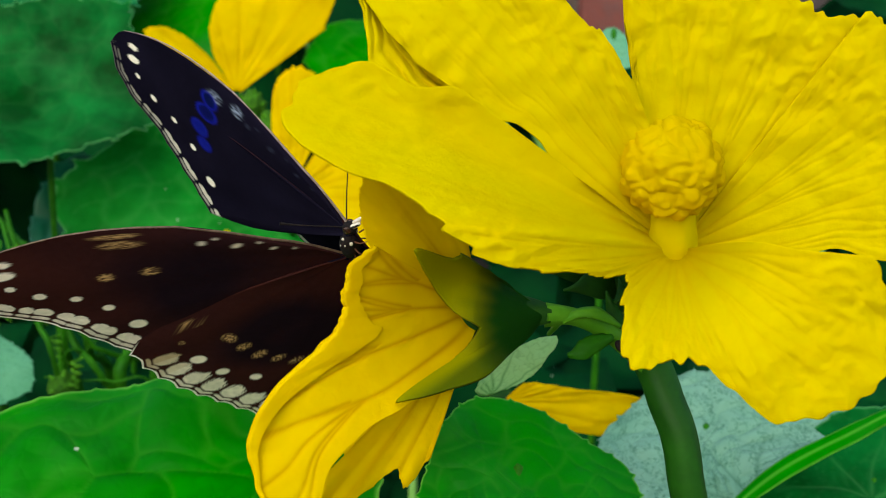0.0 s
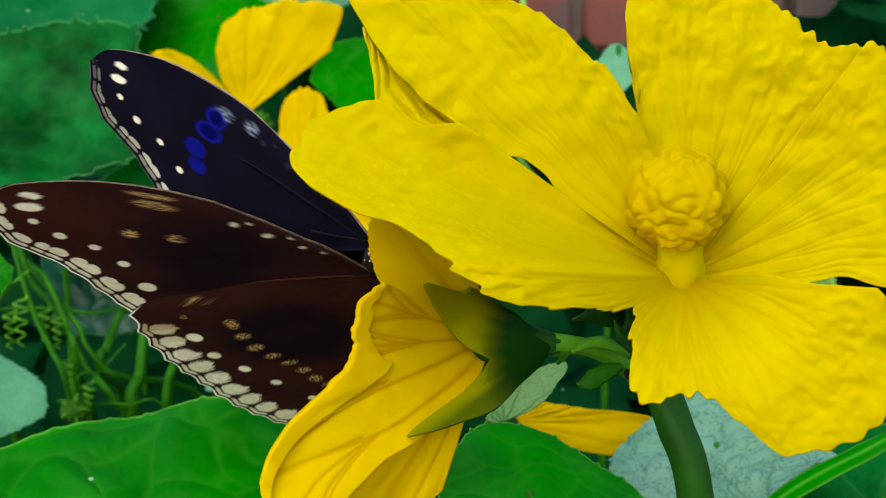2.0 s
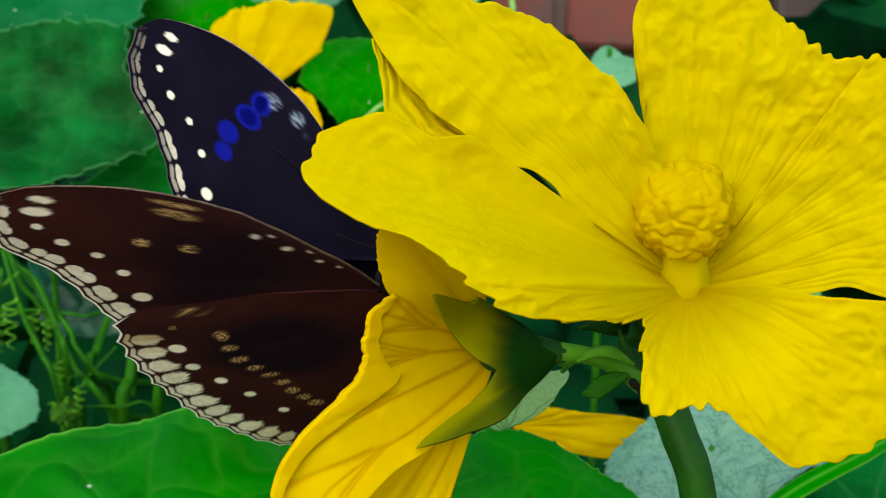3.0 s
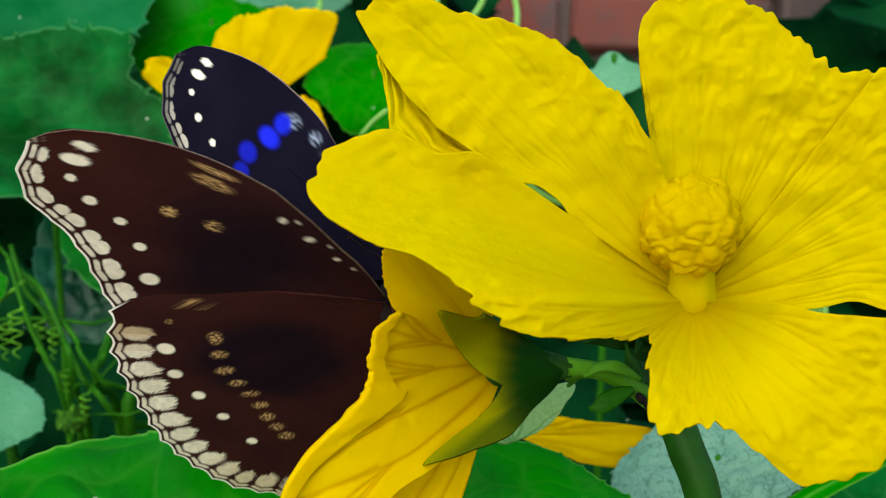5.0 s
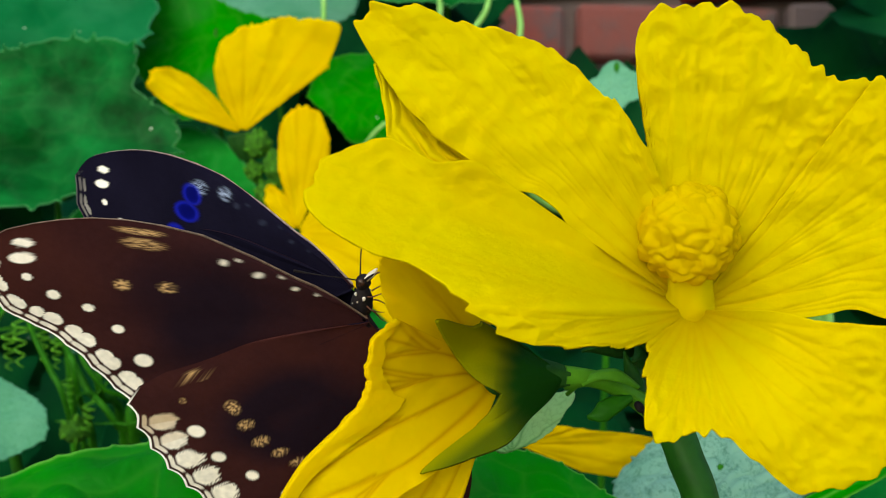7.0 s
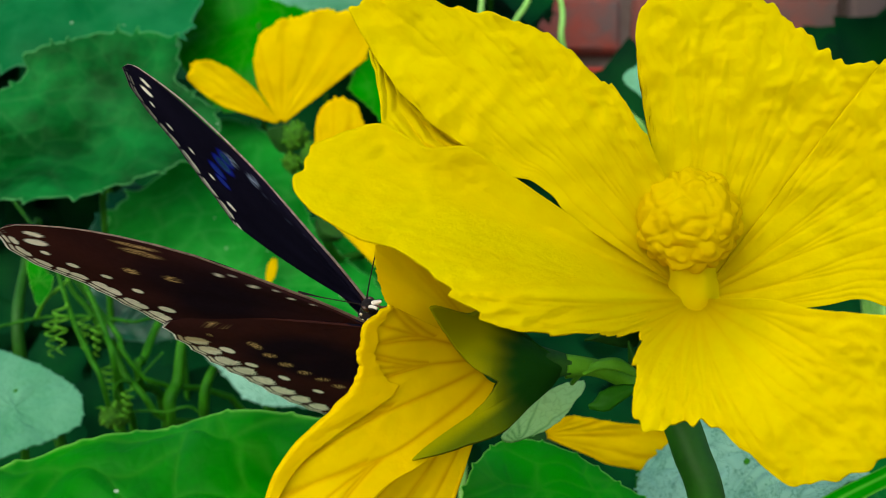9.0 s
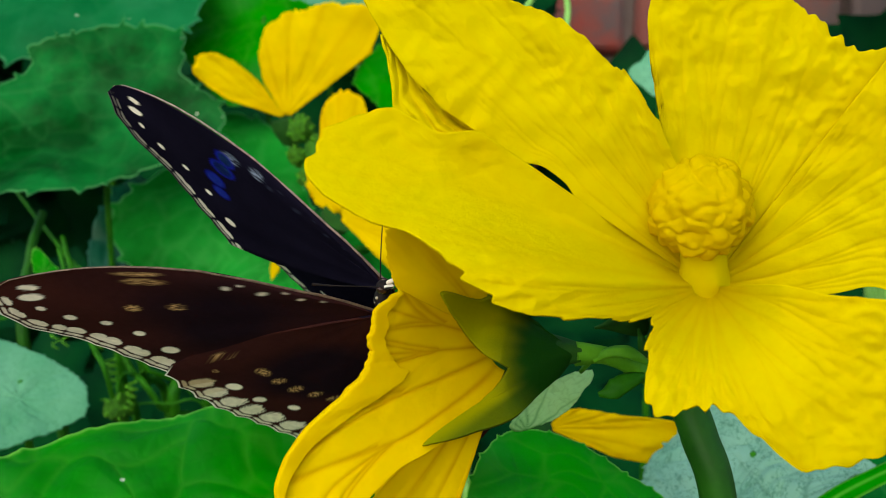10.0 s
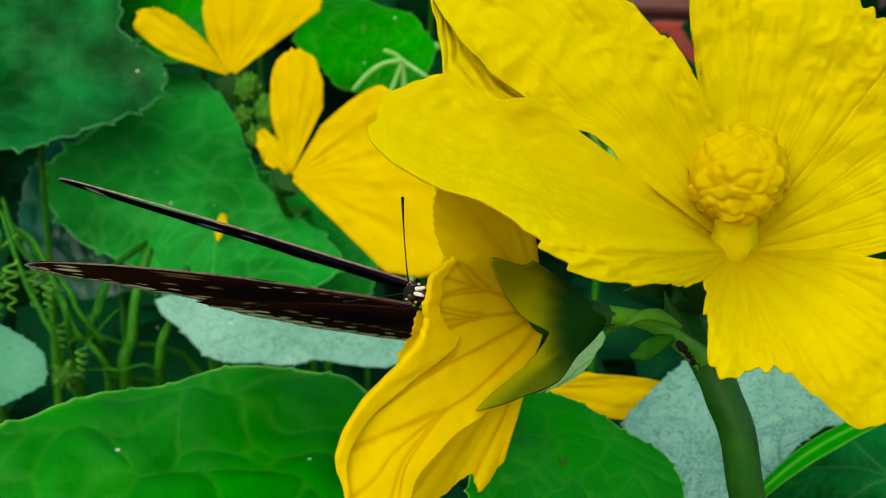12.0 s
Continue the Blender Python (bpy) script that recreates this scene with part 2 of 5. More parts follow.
def brick_wall():
    m, n, l, b = material("brick_red", 0.9, 0.2)
    info = n.new("ShaderNodeObjectInfo")
    col = ramp(n, l, info.outputs["Random"], [(0.0, (0.36, 0.03, 0.02)), (0.35, (0.30, 0.05, 0.035)), (0.65, (0.13, 0.08, 0.075)), (1.0, (0.17, 0.14, 0.14))])
    t = noise_node(n, l, 16, 8, 0.7)
    soot = ramp(n, l, t.outputs[0], [(0.44, (0, 0, 0)), (0.68, (0.9, 0.9, 0.9))])
    l.new(mix_col(n, l, soot.outputs[0], col.outputs[0], (0.10, 0.085, 0.085)), b.inputs["Base Color"])
    bump(n, l, b, t.outputs[0], 0.6, 0.01)
    mortar = plain("mortar", (0.10, 0.065, 0.06), (0.16, 0.12, 0.115), 0.95, 30)
    bm = bmesh.new()
    bmesh.ops.create_cube(bm, size=1)
    for q in bm.verts:
        q.co = Vector((q.co.x * 3.2 + 0.9, q.co.y * 0.09 + 1.0, q.co.z * 1.1 + 0.53))
    me = bpy.data.meshes.new("wall_back")
    bm.to_mesh(me)
    bm.free()
    wall = tagged(part("wall_back", me, mortar), "old garden wall of weathered red bricks", "wall", kind="structure")
    shapes = []
    for k in range(3):
        bm = bmesh.new()
        bmesh.ops.create_cube(bm, size=1)
        for q in bm.verts:
            q.co = Vector((q.co.x * 0.205, q.co.y * 0.03, q.co.z * 0.056)) * random.uniform(0.97, 1.03)
        bmesh.ops.bevel(bm, geom=bm.edges[:], offset=0.005, segments=1, affect='EDGES')
        me = bpy.data.meshes.new("brick")
        bm.to_mesh(me)
        bm.free()
        me.materials.append(m)
        shapes.append(me)
    for r in range(16):
        for c in range(14):
            ob = new("brick", shapes[(r * 3 + c) % 3])
            ob.parent = wall
            ob.location = (-0.62 + c * 0.217 + (r % 2) * 0.108, 0.948 + random.uniform(-0.006, 0.006), 0.045 + r * 0.067 + random.uniform(-0.003, 0.003))
            ob.rotation_euler = (0, radians(random.uniform(-2.5, 2.5)), 0)


brick_wall()


# ---- leaves ----
def ribbon(parent, name, line, widths, facing, mat, cup=0.4, rows=30, cols=9, seed=0):
    """A narrow green blade that curls along a smooth line of millimetre points."""
    pts, vein = [], []
    for i in range(rows):
        x = i / (rows - 1)
        p = path_point(line, x)
        d = (path_point(line, min(1, x + 0.02)) - path_point(line, max(0, x - 0.02))).normalized()
        side = d.cross(Vector(facing)).normalized()
        up = side.cross(d)
        w = spline(widths, x) * (1 + 0.08 * noise.noise(Vector((x * 9, seed, 0))))
        for j in range(cols):
            k = j / (cols - 1) * 2 - 1
            pts.append(P(*(p + side * (w * k * 0.5) + up * (cup * k * k + 0.15 * noise.noise(Vector((x * 6, k * 2, seed)))))))
            vein.append(0.6 * max(0.0, abs(k) - 0.8) / 0.2 + 0.35 * math.exp(-(k / 0.12) ** 2))
    return thicken(part(name, sheet(name, pts, rows, cols, False, {"vein": vein}), mat, parent), 0.3)


def leaf(centre, normal, radii, mat, label, root, veins=7, teeth=1.0, cup=0.06, quilt=0.8, seed=0, fine=1.0, light_edge=0.8, turn=0.0, base=(0, 0), ink=0.16, puff=0.03, joint=None, droop=0.0):
    """A broad gourd leaf: outline radii in millimetres at even steps round the point where its stalk joins, a raised quilted blade and a stalk to the soil."""
    n = Vector(normal).normalized()
    u = Vector((0, 0, 1)).cross(n).normalized()
    v = n.cross(u)
    c = Vector(centre)
    cols, rows = int(230 * fine), int(30 * fine)
    mean = sum(radii) / len(radii)
    dirs = [radians(turn + 90 + (k - veins // 2) * 300 / veins) for k in range(veins)]
    pts, vein = [], []
    for i in range(rows):
        s = (i / (rows - 1)) ** 0.85
        for j in range(cols):
            x = j / cols
            a = 2 * math.pi * x
            R = spline(radii, x, True)
            saw = (x * len(radii) * 1.15 + 0.6 * noise.noise(Vector((a * 3, seed, 1)))) % 1.0
            R *= 1 + teeth * (0.05 * (math.exp(-((saw - 0.5) / 0.08) ** 2) - 0.4) + 0.02 * (abs(saw - 0.5) ** 0.7 - 0.4) + 0.022 * noise.noise(Vector((math.cos(a) * 7, math.sin(a) * 7, seed))))
            r = s * R
            px_, py_ = r * math.cos(a), r * math.sin(a)
            bend = Vector((px_ / (0.5 * mean), py_ / (0.5 * mean), seed + 3))
            qx = px_ - base[0] + 0.09 * mean * noise.noise(bend)
            qy = py_ - base[1] + 0.09 * mean * noise.noise(bend + Vector((7, 2, 0)))
            best = 9e9
            for d in dirs:
                along = qx * math.cos(d) + qy * math.sin(d)
                if along > 0:
                    best = min(best, abs(-qx * math.sin(d) + qy * math.cos(d)) + 0.02 * along)
            # puffed cells between the side veins, drawn out along the blade
            rq, th = math.hypot(qx, qy), math.atan2(qy, qx)
            near = noise.voronoi(Vector((rq / (0.27 * mean) + 0.7 * noise.noise(bend * 1.5), th * veins * 0.5 * (0.35 + 0.65 * min(1.0, rq / mean)), seed * 1.7)))[0]
            border = near[1] - near[0]
            ridge = math.exp(-(best / (0.012 * mean + 0.2)) ** 2)
            thread = math.exp(-(border / 0.07) ** 2)
            pillow = min(1.0, border * 1.5, best / (0.12 * mean)) ** 0.7
            h = cup * (r * r / mean) + 1.4 * s * math.sin(a * 5 + seed) * mean / 40
            h += droop * min(0.0, py_ - 0.15 * mean) ** 2 / mean
            h += quilt * (puff * mean * (pillow + 0.12 * thread * min(1.0, best / (0.1 * mean))) + 0.4 * noise.noise(Vector((px_ / 6, py_ / 6, seed))) + 2.4 * s * noise.noise(Vector((px_ / 20, py_ / 20, seed + 5))))
            pts.append(P(*(c + u * px_ + v * py_ + n * h)))
            edge = max(0.0, (s - 0.982) / 0.018) * light_edge
            vein.append(min(1.0, ink * max(ridge, 0.3 * thread) + edge))
    lf = thing("gourd_leaf", label, "leaf", "gourd leaves")
    me = sheet("blade", pts, rows, cols, True, {"vein": vein})
    thicken(part("blade", me, mat, lf), 0.35)
    if joint:
        q = Vector(joint)
        tube("petiole", [c.lerp(q, 0.7) - n * 0.6, c.lerp(q, 0.85) - n * 0.4, q], [0.35, 0.45, 0.6], STEM_LIGHT, lf, steps=20, sides=8, seed=seed)
        return lf
    rx, ry = root
    mid = c * 0.5 + Vector((rx, ry + 60, -EYE_HEIGHT)) * 0.5 + Vector((0, 0, 25))
    tube("petiole", [c - n * 3.0, c - n * 9 + Vector((0, 4, -8)), mid, Vector((rx, ry, -EYE_HEIGHT - 8))], [1.0, 1.1, 1.5, 2.6], STEM_SHADED, lf, steps=36, sides=10, ribs=0.08, seed=seed)
    return lf


def all_leaves():
    leaf((-48.9, 36.6, -58.2), (0, -0.65, 0.76), [42.0, 43.0, 44.0, 41.5, 36.1, 33.8, 33.4, 36.6, 40.3, 47.0, 47.1, 44.7, 42.8, 40.2, 41.6, 39.7, 41.8, 41.0, 42.1, 41.2],
         LEAF_BRIGHT, "broad bright green gourd leaf with curved veins", (-60, 90), seed=1, fine=2.2, quilt=1.2, cup=0.0, base=(-14, -38), teeth=0.4, puff=0.024)
    leaf((17.7, 33.6, -51.4), (0.1, -0.7, 0.7), [21.0, 20.2, 18.4, 17.8, 18.1, 19.9, 21.1, 19.6, 18.0, 17.3, 18.4, 18.5, 19.6, 23.3, 22.0, 22.1, 22.1, 20.0, 20.1, 21.0],
         LEAF_BRIGHT, "bright green toothed gourd leaf below the flowers", (10, 80), seed=2, fine=1.6, quilt=1.2, cup=0.0, base=(-6, -20), teeth=0.8, puff=0.024)
    leaf((62.0, 83.6, -52.0), (-0.2, -0.61, 0.76), [20.7, 33.9, 29.3, 28.1, 25.0, 22.8, 21.1, 20.0, 19.4, 20.4, 23.0, 24.0, 26.0, 27.9, 25.6, 24.8, 19.7, 16.6, 16.0, 17.0],
         LEAF_SKY_PALE, "pale grey-green quilted gourd leaf under the flower", (66, 120), seed=3, fine=1.3, cup=0.0, base=(12, -14), quilt=1.2, ink=0.6, light_edge=0.2, puff=0.05)
    margin = leaf((92.0, 66.0, -59.5), (-0.3, -0.6, 0.75), [22, 24, 26, 27, 26, 25, 23, 21.5, 21, 23, 27, 29, 24, 21, 19, 18, 18, 18, 19, 20],
         LEAF_DEEP, "deep green gourd leaf with a pale curled margin", (95, 90), seed=4, cup=0.0, puff=0.02)
    ribbon(margin, "curled_margin", [(60.0, 60, -62.0), (66.5, 59, -55.6), (73.5, 58, -50.2), (84.5, 58, -44.4), (92.5, 59, -40.6), (101, 62, -38.5)], [2.0, 3.4, 4.0, 3.6, 2.8, 1.6], (-0.3, -0.75, 0.55), LEAF_BRIGHT, -0.6, 60, 9, 4)
    leaf((-135.8, 220.6, 39.2), (0.1, -0.91, 0.4), [47.3, 40.9, 36.3, 47.5, 43.2, 40.9, 38.0, 40.4, 34.9, 41.0, 50.1, 48.4, 50.9, 48.1, 44.7, 38.3, 35.0, 33.1, 38.5, 43.0],
         LEAF_DEEP, "large deep green lobed gourd leaf with toothed edge", (-140, 260), puff=0.012, droop=0.42, seed=5, fine=1.4, cup=0.0, turn=-80, base=(-40, 8), teeth=2.0, quilt=1.6)
    leaf((-150.3, 258.6, 99.9), (0.11, -0.84, 0.53), [44.2, 44.8, 50.5, 54.6, 48.8, 48.5, 53.3, 66.3, 55.3, 43.6, 39.2, 39.0, 43.1, 54.0, 49.6, 45.7, 44.5, 45.4, 48.7, 46.1],
         LEAF_TEAL, "dull blue-green gourd leaf behind the lobed one", (-155, 300), puff=0.012, seed=6, cup=0.0, base=(-30, 40), teeth=2.0)
    leaf((-80.1, 243.6, -10.9), (0, -0.86, 0.51), [36.3, 29.1, 26.5, 29.0, 37.7, 57.9, 76.7, 65.8, 61.9, 66.9, 54.7, 41.0, 33.3, 31.6, 35.0, 30.5, 30.8, 34.7, 49.3, 54.1],
         LEAF_MID, "green gourd leaf with a pale sheen on its lower half", (-80, 290), puff=0.012, droop=0.12, seed=7, fine=1.4, cup=0.0, base=(4, -40), ink=0.4, teeth=1.6)
    leaf((-119.5, 125.6, -45.1), (0.2, -0.69, 0.69), [17.7, 16.6, 15.1, 14.1, 14.6, 16.9, 22.3, 26.5, 23.3, 22.8, 22.4, 20.5, 20.8, 22.5, 17.4, 15.1, 13.7, 13.8, 15.3, 18.2],
         LEAF_SKY_GREY, "grey-green gourd leaf with a white speck", (-125, 160), seed=8, cup=0.0)
    leaf((-75.0, 348.6, 124.4), (0, -0.6, 0.8), [40.7, 41.0, 45.8, 58.4, 52.4, 49.8, 52.4, 58.8, 43.3, 37.2, 35.7, 37.8, 40.7, 42.9, 44.8, 45.8, 47.6, 53.6, 49.1, 44.7],
         LEAF_SKY_GREY, "gourd leaf coloured grey-green for the sky it reflects", (-75, 390), puff=0.012, light_edge=0.25, seed=9, cup=0.0)
    leaf((-89.5, 278.6, 77.5), (0, -0.91, 0.41), [38.6, 40.0, 28.3, 24.0, 24.1, 26.9, 34.8, 36.2, 36.3, 36.9, 32.8, 31.2, 29.4, 30.6, 33.3, 32.7, 35.5, 33.7, 32.9, 35.7],
         LEAF_BRIGHT, "bright green gourd leaf behind the yellow flower", (-90, 320), puff=0.012, light_edge=0.25, seed=10, cup=0.0, base=(-6, -24))
    leaf((-24.5, 278.6, 58.5), (-0.1, -0.82, 0.56), [29.7, 25.6, 24.6, 22.9, 23.2, 24.8, 26.2, 29.8, 30.4, 28.8, 27.4, 21.0, 19.2, 20.2, 23.7, 24.6, 27.4, 30.4, 32.1, 31.0],
         LEAF_BRIGHT, "light green folded gourd leaf between the flowers", (-20, 320), puff=0.012, light_edge=0.25, seed=11, cup=0.05, base=(8, -22))
    leaf((-46.4, 178.6, -43.2), (0, -0.76, 0.65), [40.0, 19.8, 13.0, 10.5, 9.6, 9.8, 11.0, 14.4, 24.4, 41.6, 31.0, 24.9, 18.5, 14.3, 12.7, 11.9, 12.2, 13.8, 18.0, 37.6],
         LEAF_SKY_PALE, "pale grey-green gourd leaf low in the shade", (-40, 220), seed=12, cup=0.0)
    leaf((16.1, 23.6, -27.8), (0.1, -0.82, 0.56), [3.8, 5.2, 8.6, 6.0, 4.0, 3.1, 2.8, 2.7, 2.7, 3.0, 4.0, 6.6, 9.5, 6.0, 4.1, 3.2, 2.8, 2.7, 2.8, 3.1],
         LEAF_YOUNG, "small pale green young leaf behind the calyx", (16, 60), seed=13, cup=0.0, fine=0.8, teeth=1.0, quilt=0.5, light_edge=0.1, base=(-5, -6), ink=0.8, veins=11, joint=(20.5, 2.5, -18.2))
    leaf((-133.7, 173.6, -13.5), (0.3, -0.9, 0.3), [4.2, 4.5, 4.0, 3.9, 4.6, 6.2, 8.7, 6.6, 4.1, 3.2, 2.8, 2.8, 3.1, 3.6, 4.8, 8.1, 6.3, 5.3, 4.7, 4.2],
         LEAF_BRIGHT, "small bright green young leaf on a thin shoot", (0, 0), seed=14, cup=0.0, fine=0.6, quilt=0.3, joint=(-133.3, 177, -19.5))

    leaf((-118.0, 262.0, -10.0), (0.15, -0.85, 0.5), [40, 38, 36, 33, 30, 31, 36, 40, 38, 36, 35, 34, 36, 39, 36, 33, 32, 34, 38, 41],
         LEAF_TEAL_SHADED, "crinkled gourd leaf with shade put into its dark blue-green", (-120, 300), puff=0.05, seed=15, fine=1.2, cup=0.0, base=(20, -20), teeth=1.2, quilt=1.6, light_edge=0.1)
    leaf((-45.0, 264.0, -20.0), (-0.1, -0.88, 0.46), [27, 24, 21, 20, 20, 22, 28, 40, 40, 35, 32, 30, 28, 28, 29, 30, 31, 33, 33, 30],
         LEAF_MID, "mid green smooth gourd leaf below the half hidden flower", (-45, 300), puff=0.012, seed=16, cup=0.0, base=(-20, 24), ink=0.3)
    leaf((5.0, 300.0, 119.0), (0.0, -0.85, 0.52), [46, 42, 34, 27, 24, 23, 24, 28, 36, 44, 47, 42, 33, 27, 24, 25, 23, 27, 32, 40],
         LEAF_DEEP, "dark green gourd leaf high behind the large flower", (5, 640), puff=0.02, seed=17, cup=0.0, teeth=1.4)
    leaf((58.7, 200.0, 52.5), (-0.2, -0.8, 0.55), [10, 11, 10, 9, 10, 12, 11, 9, 8, 9, 10, 9, 8, 8, 9, 10, 9, 8, 9, 10],
         LEAF_SKY_GREY, "small grey-green leaf between two petals", (60, 240), puff=0.03, seed=18, fine=0.7, cup=0.0)


all_leaves()


# ---- flowers ----
def petal(parent, origin, first, last, radii, depth, mat, seed, name="petal", across=120, along=84, crinkle=0.5, inner=1.5, curl=0.0, label="", edge_first=None, edge_last=None, vein_count=9, vein_strength=0.3, thick=0.3, ragged=1.0, shape=None, tint=None):
    """One petal as a fan round the throat: outline radii at even steps from the first to the last angle, depth(r) towards the eye or away."""
    o = Vector(origin)
    pts, vein = [], []
    ux, uz, uy = Vector((1, 0, 0)), Vector((0, 0, 1)), Vector((0, 1, 0))
    for i in range(along):
        s = i / (along - 1)
        for j in range(across):
            x = j / (across - 1)
            R = spline(radii, x)
            R += ragged * (0.6 * noise.noise(Vector((x * 62, seed, 3))) + 0.55 * noise.noise(Vector((x * 26, seed, 5))) + 0.7 * noise.noise(Vector((x * 9, seed, 7))))
            r = inner + (R - inner) * s if inner >= 0 else R * (-inner + (1 + inner) * s)
            lo = first + (edge_first(r) if edge_first else 0)
            hi = last + (edge_last(r) if edge_last else 0)
            a = radians(lo + (hi - lo) * x)
            fold = abs(((x * vein_count) % 1.0) - 0.5) * 2
            lines = math.exp(-((1 - fold) * 4.5) ** 2)
            rumple = noise.noise(Vector((a * 11, r / 15, seed))) * 0.45 + noise.noise(Vector((r * math.cos(a) / 2.6, r * math.sin(a) / 2.6, seed + 9))) * 0.6 + noise.noise(Vector((r * math.cos(a) / 1.2, r * math.sin(a) / 1.2, seed + 2))) * 0.22
            rumple += noise.noise(Vector((r * math.cos(a) / 9, r * math.sin(a) / 9, seed + 4))) * 1.3
            y = depth(r) + crinkle * rumple * min(1.0, r / 10) - 0.14 * lines * min(1, r / 6) * (1 - s * 0.6)
            y += 1.5 * s ** 4 * noise.noise(Vector((x * 7, seed, 2))) + curl * max(0, s - 0.8) ** 2 * 25
            if shape:
                y = shape(r, a)
            p = ux * (r * math.cos(a)) + uz * (r * math.sin(a)) + uy * y
            pts.append(P(*(o + p)))
            vein.append(min(1.0, vein_strength * lines * (1 - 0.55 * s) * (0.6 + 0.4 * noise.noise(Vector((x * 30, s * 5, seed))))) if not tint else tint(r, a))
    me = sheet(name, pts, along, across, False, {"vein": vein})
    return thicken(part(name, me, mat, parent, label), thick)


def sepal(parent, base, tip, width, lift, mat, name="sepal", seed=0, facing=(0, -1, 0)):
    """A narrow pointed green blade from base to tip."""
    b, t = Vector(base), Vector(tip)
    d = t - b
    side = d.cross(Vector(facing)).normalized()
    up = side.cross(d).normalized()
    pts, rows, cols = [], 16, 7
    vein = []
    for i in range(rows):
        x = i / (rows - 1)
        w = width * (math.sin(math.pi * min(1, x * 0.75 + 0.25)) ** 0.8) * (1 - x ** 4)
        for j in range(cols):
            k = j / (cols - 1) * 2 - 1
            pts.append(P(*(b + d * x + side * w * k * 0.5 + up * (lift * math.sin(math.pi * x) - 0.5 * abs(k) + 0.3 * noise.noise(Vector((x * 4, k, seed)))))))
            vein.append(0.0)
    return thicken(part(name, sheet(name, pts, rows, cols, False, {"vein": vein}), mat, parent), 0.4)


def cone(parent, name, base, tip, r_base, r_tip, mat, seed=0, label="", bulge=0.15):
    b, t = Vector(base), Vector(tip)
    pts = [b.lerp(t, k / 4) for k in range(5)]
    radii = [r_base + (r_tip - r_base) * (k / 4) + bulge * max(r_base, r_tip) * math.sin(math.pi * k / 4) for k in range(5)]
    return tube(name, pts, radii, mat, parent, label, 20, 24, 0.04, seed)


def ease(k):
    k = max(0.0, min(1.0, k))
    return k * k * (3 - 2 * k)


def vein_tree(count, fork, spread, seed):
    """Main veins at even steps across a petal that fork on their way to the margin: (place across, place along) to nearness in petal widths."""
    rnd = random.Random(seed)
    mains = [((k + 0.5) / count + rnd.uniform(-0.02, 0.02), fork + rnd.uniform(-0.12, 0.12), spread * rnd.uniform(0.7, 1.2) / count, rnd.uniform(0.5, 0.75)) for k in range(count)]
    def near(x, s):
        best = 9.0
        for c, f, w, f2 in mains:
            best = min(best, abs(x - c))
            if s > f:
                best = min(best, abs(x - c - w * (s - f) ** 0.8), abs(x - c + w * (s - f * 0.8) ** 0.9))
            if s > f2:
                best = min(best, abs(x - c - 1.5 * w * (s - f2)), abs(x - c + 1.3 * w * (s - f2)))
        return best
    return near


def open_petal(parent, origin, axes, first, last, radii, depth, mat, seed, edge_first=None, edge_last=None, across=150, along=110, veins=5, inner=1.2, ink=0.3):
    """A petal of an open flower as a fan round its throat, crinkled towards the margin, with forked veins pressed into it."""
    ux, uz, uy = axes
    o = Vector(origin)
    near = vein_tree(veins, 0.3, 0.75, seed)
    pts, vein = [], []
    for i in range(along):
        s = i / (along - 1)
        for j in range(across):
            x = j / (across - 1)
            R = spline(radii, x)
            R += 0.7 * noise.noise(Vector((x * 36, seed, 3))) + 0.9 * noise.noise(Vector((x * 22, seed, 5))) + 0.5 * noise.noise(Vector((x * 9, seed, 7)))
            r = inner + (R - inner) * s
            d = first + (last - first) * x
            if edge_first:
                d += edge_first(r) * (1 - x) ** 4
            if edge_last:
                d += edge_last(r) * x ** 4
            a = radians(d)
            px_, pz = r * math.cos(a), r * math.sin(a)
            line = math.exp(-(near(x, s) * abs(radians(last - first)) * r / (0.26 + 0.1 * s)) ** 2) * min(1.0, r / 5)
            y = depth(r, d) + 2.2 * math.exp(-r / 6.0)
            low = min(1.0, r / 12)
            y += low * (0.55 * noise.noise(Vector((px_ / 9, pz / 9, seed + 4))) + 0.42 * noise.noise(Vector((px_ / 3.4, pz / 3.4, seed + 9))))
            # sharp-edged crinkles across the outer half
            rim = ease((s - 0.35) / 0.5)
            y -= rim * (0.75 * (0.5 - abs(noise.noise(Vector((a * 9, r / 3.0, seed + 1))))) + 0.3 * (0.5 - abs(noise.noise(Vector((px_ / 1.6, pz / 1.6, seed + 2))))))
            y += 0.9 * s ** 5 * noise.noise(Vector((x * 8, seed, 2)))
            y += (0.05 + 0.22 * math.exp(-r / 11)) * line
            pts.append(P(*(o + ux * px_ + uz * pz + uy * y)))
            vein.append(min(1.0, ink * line * (0.25 + math.exp(-r / 14))))
    return thicken(part("petal", sheet("petal", pts, along, across, False, {"vein": vein}), mat, parent), 0.3)


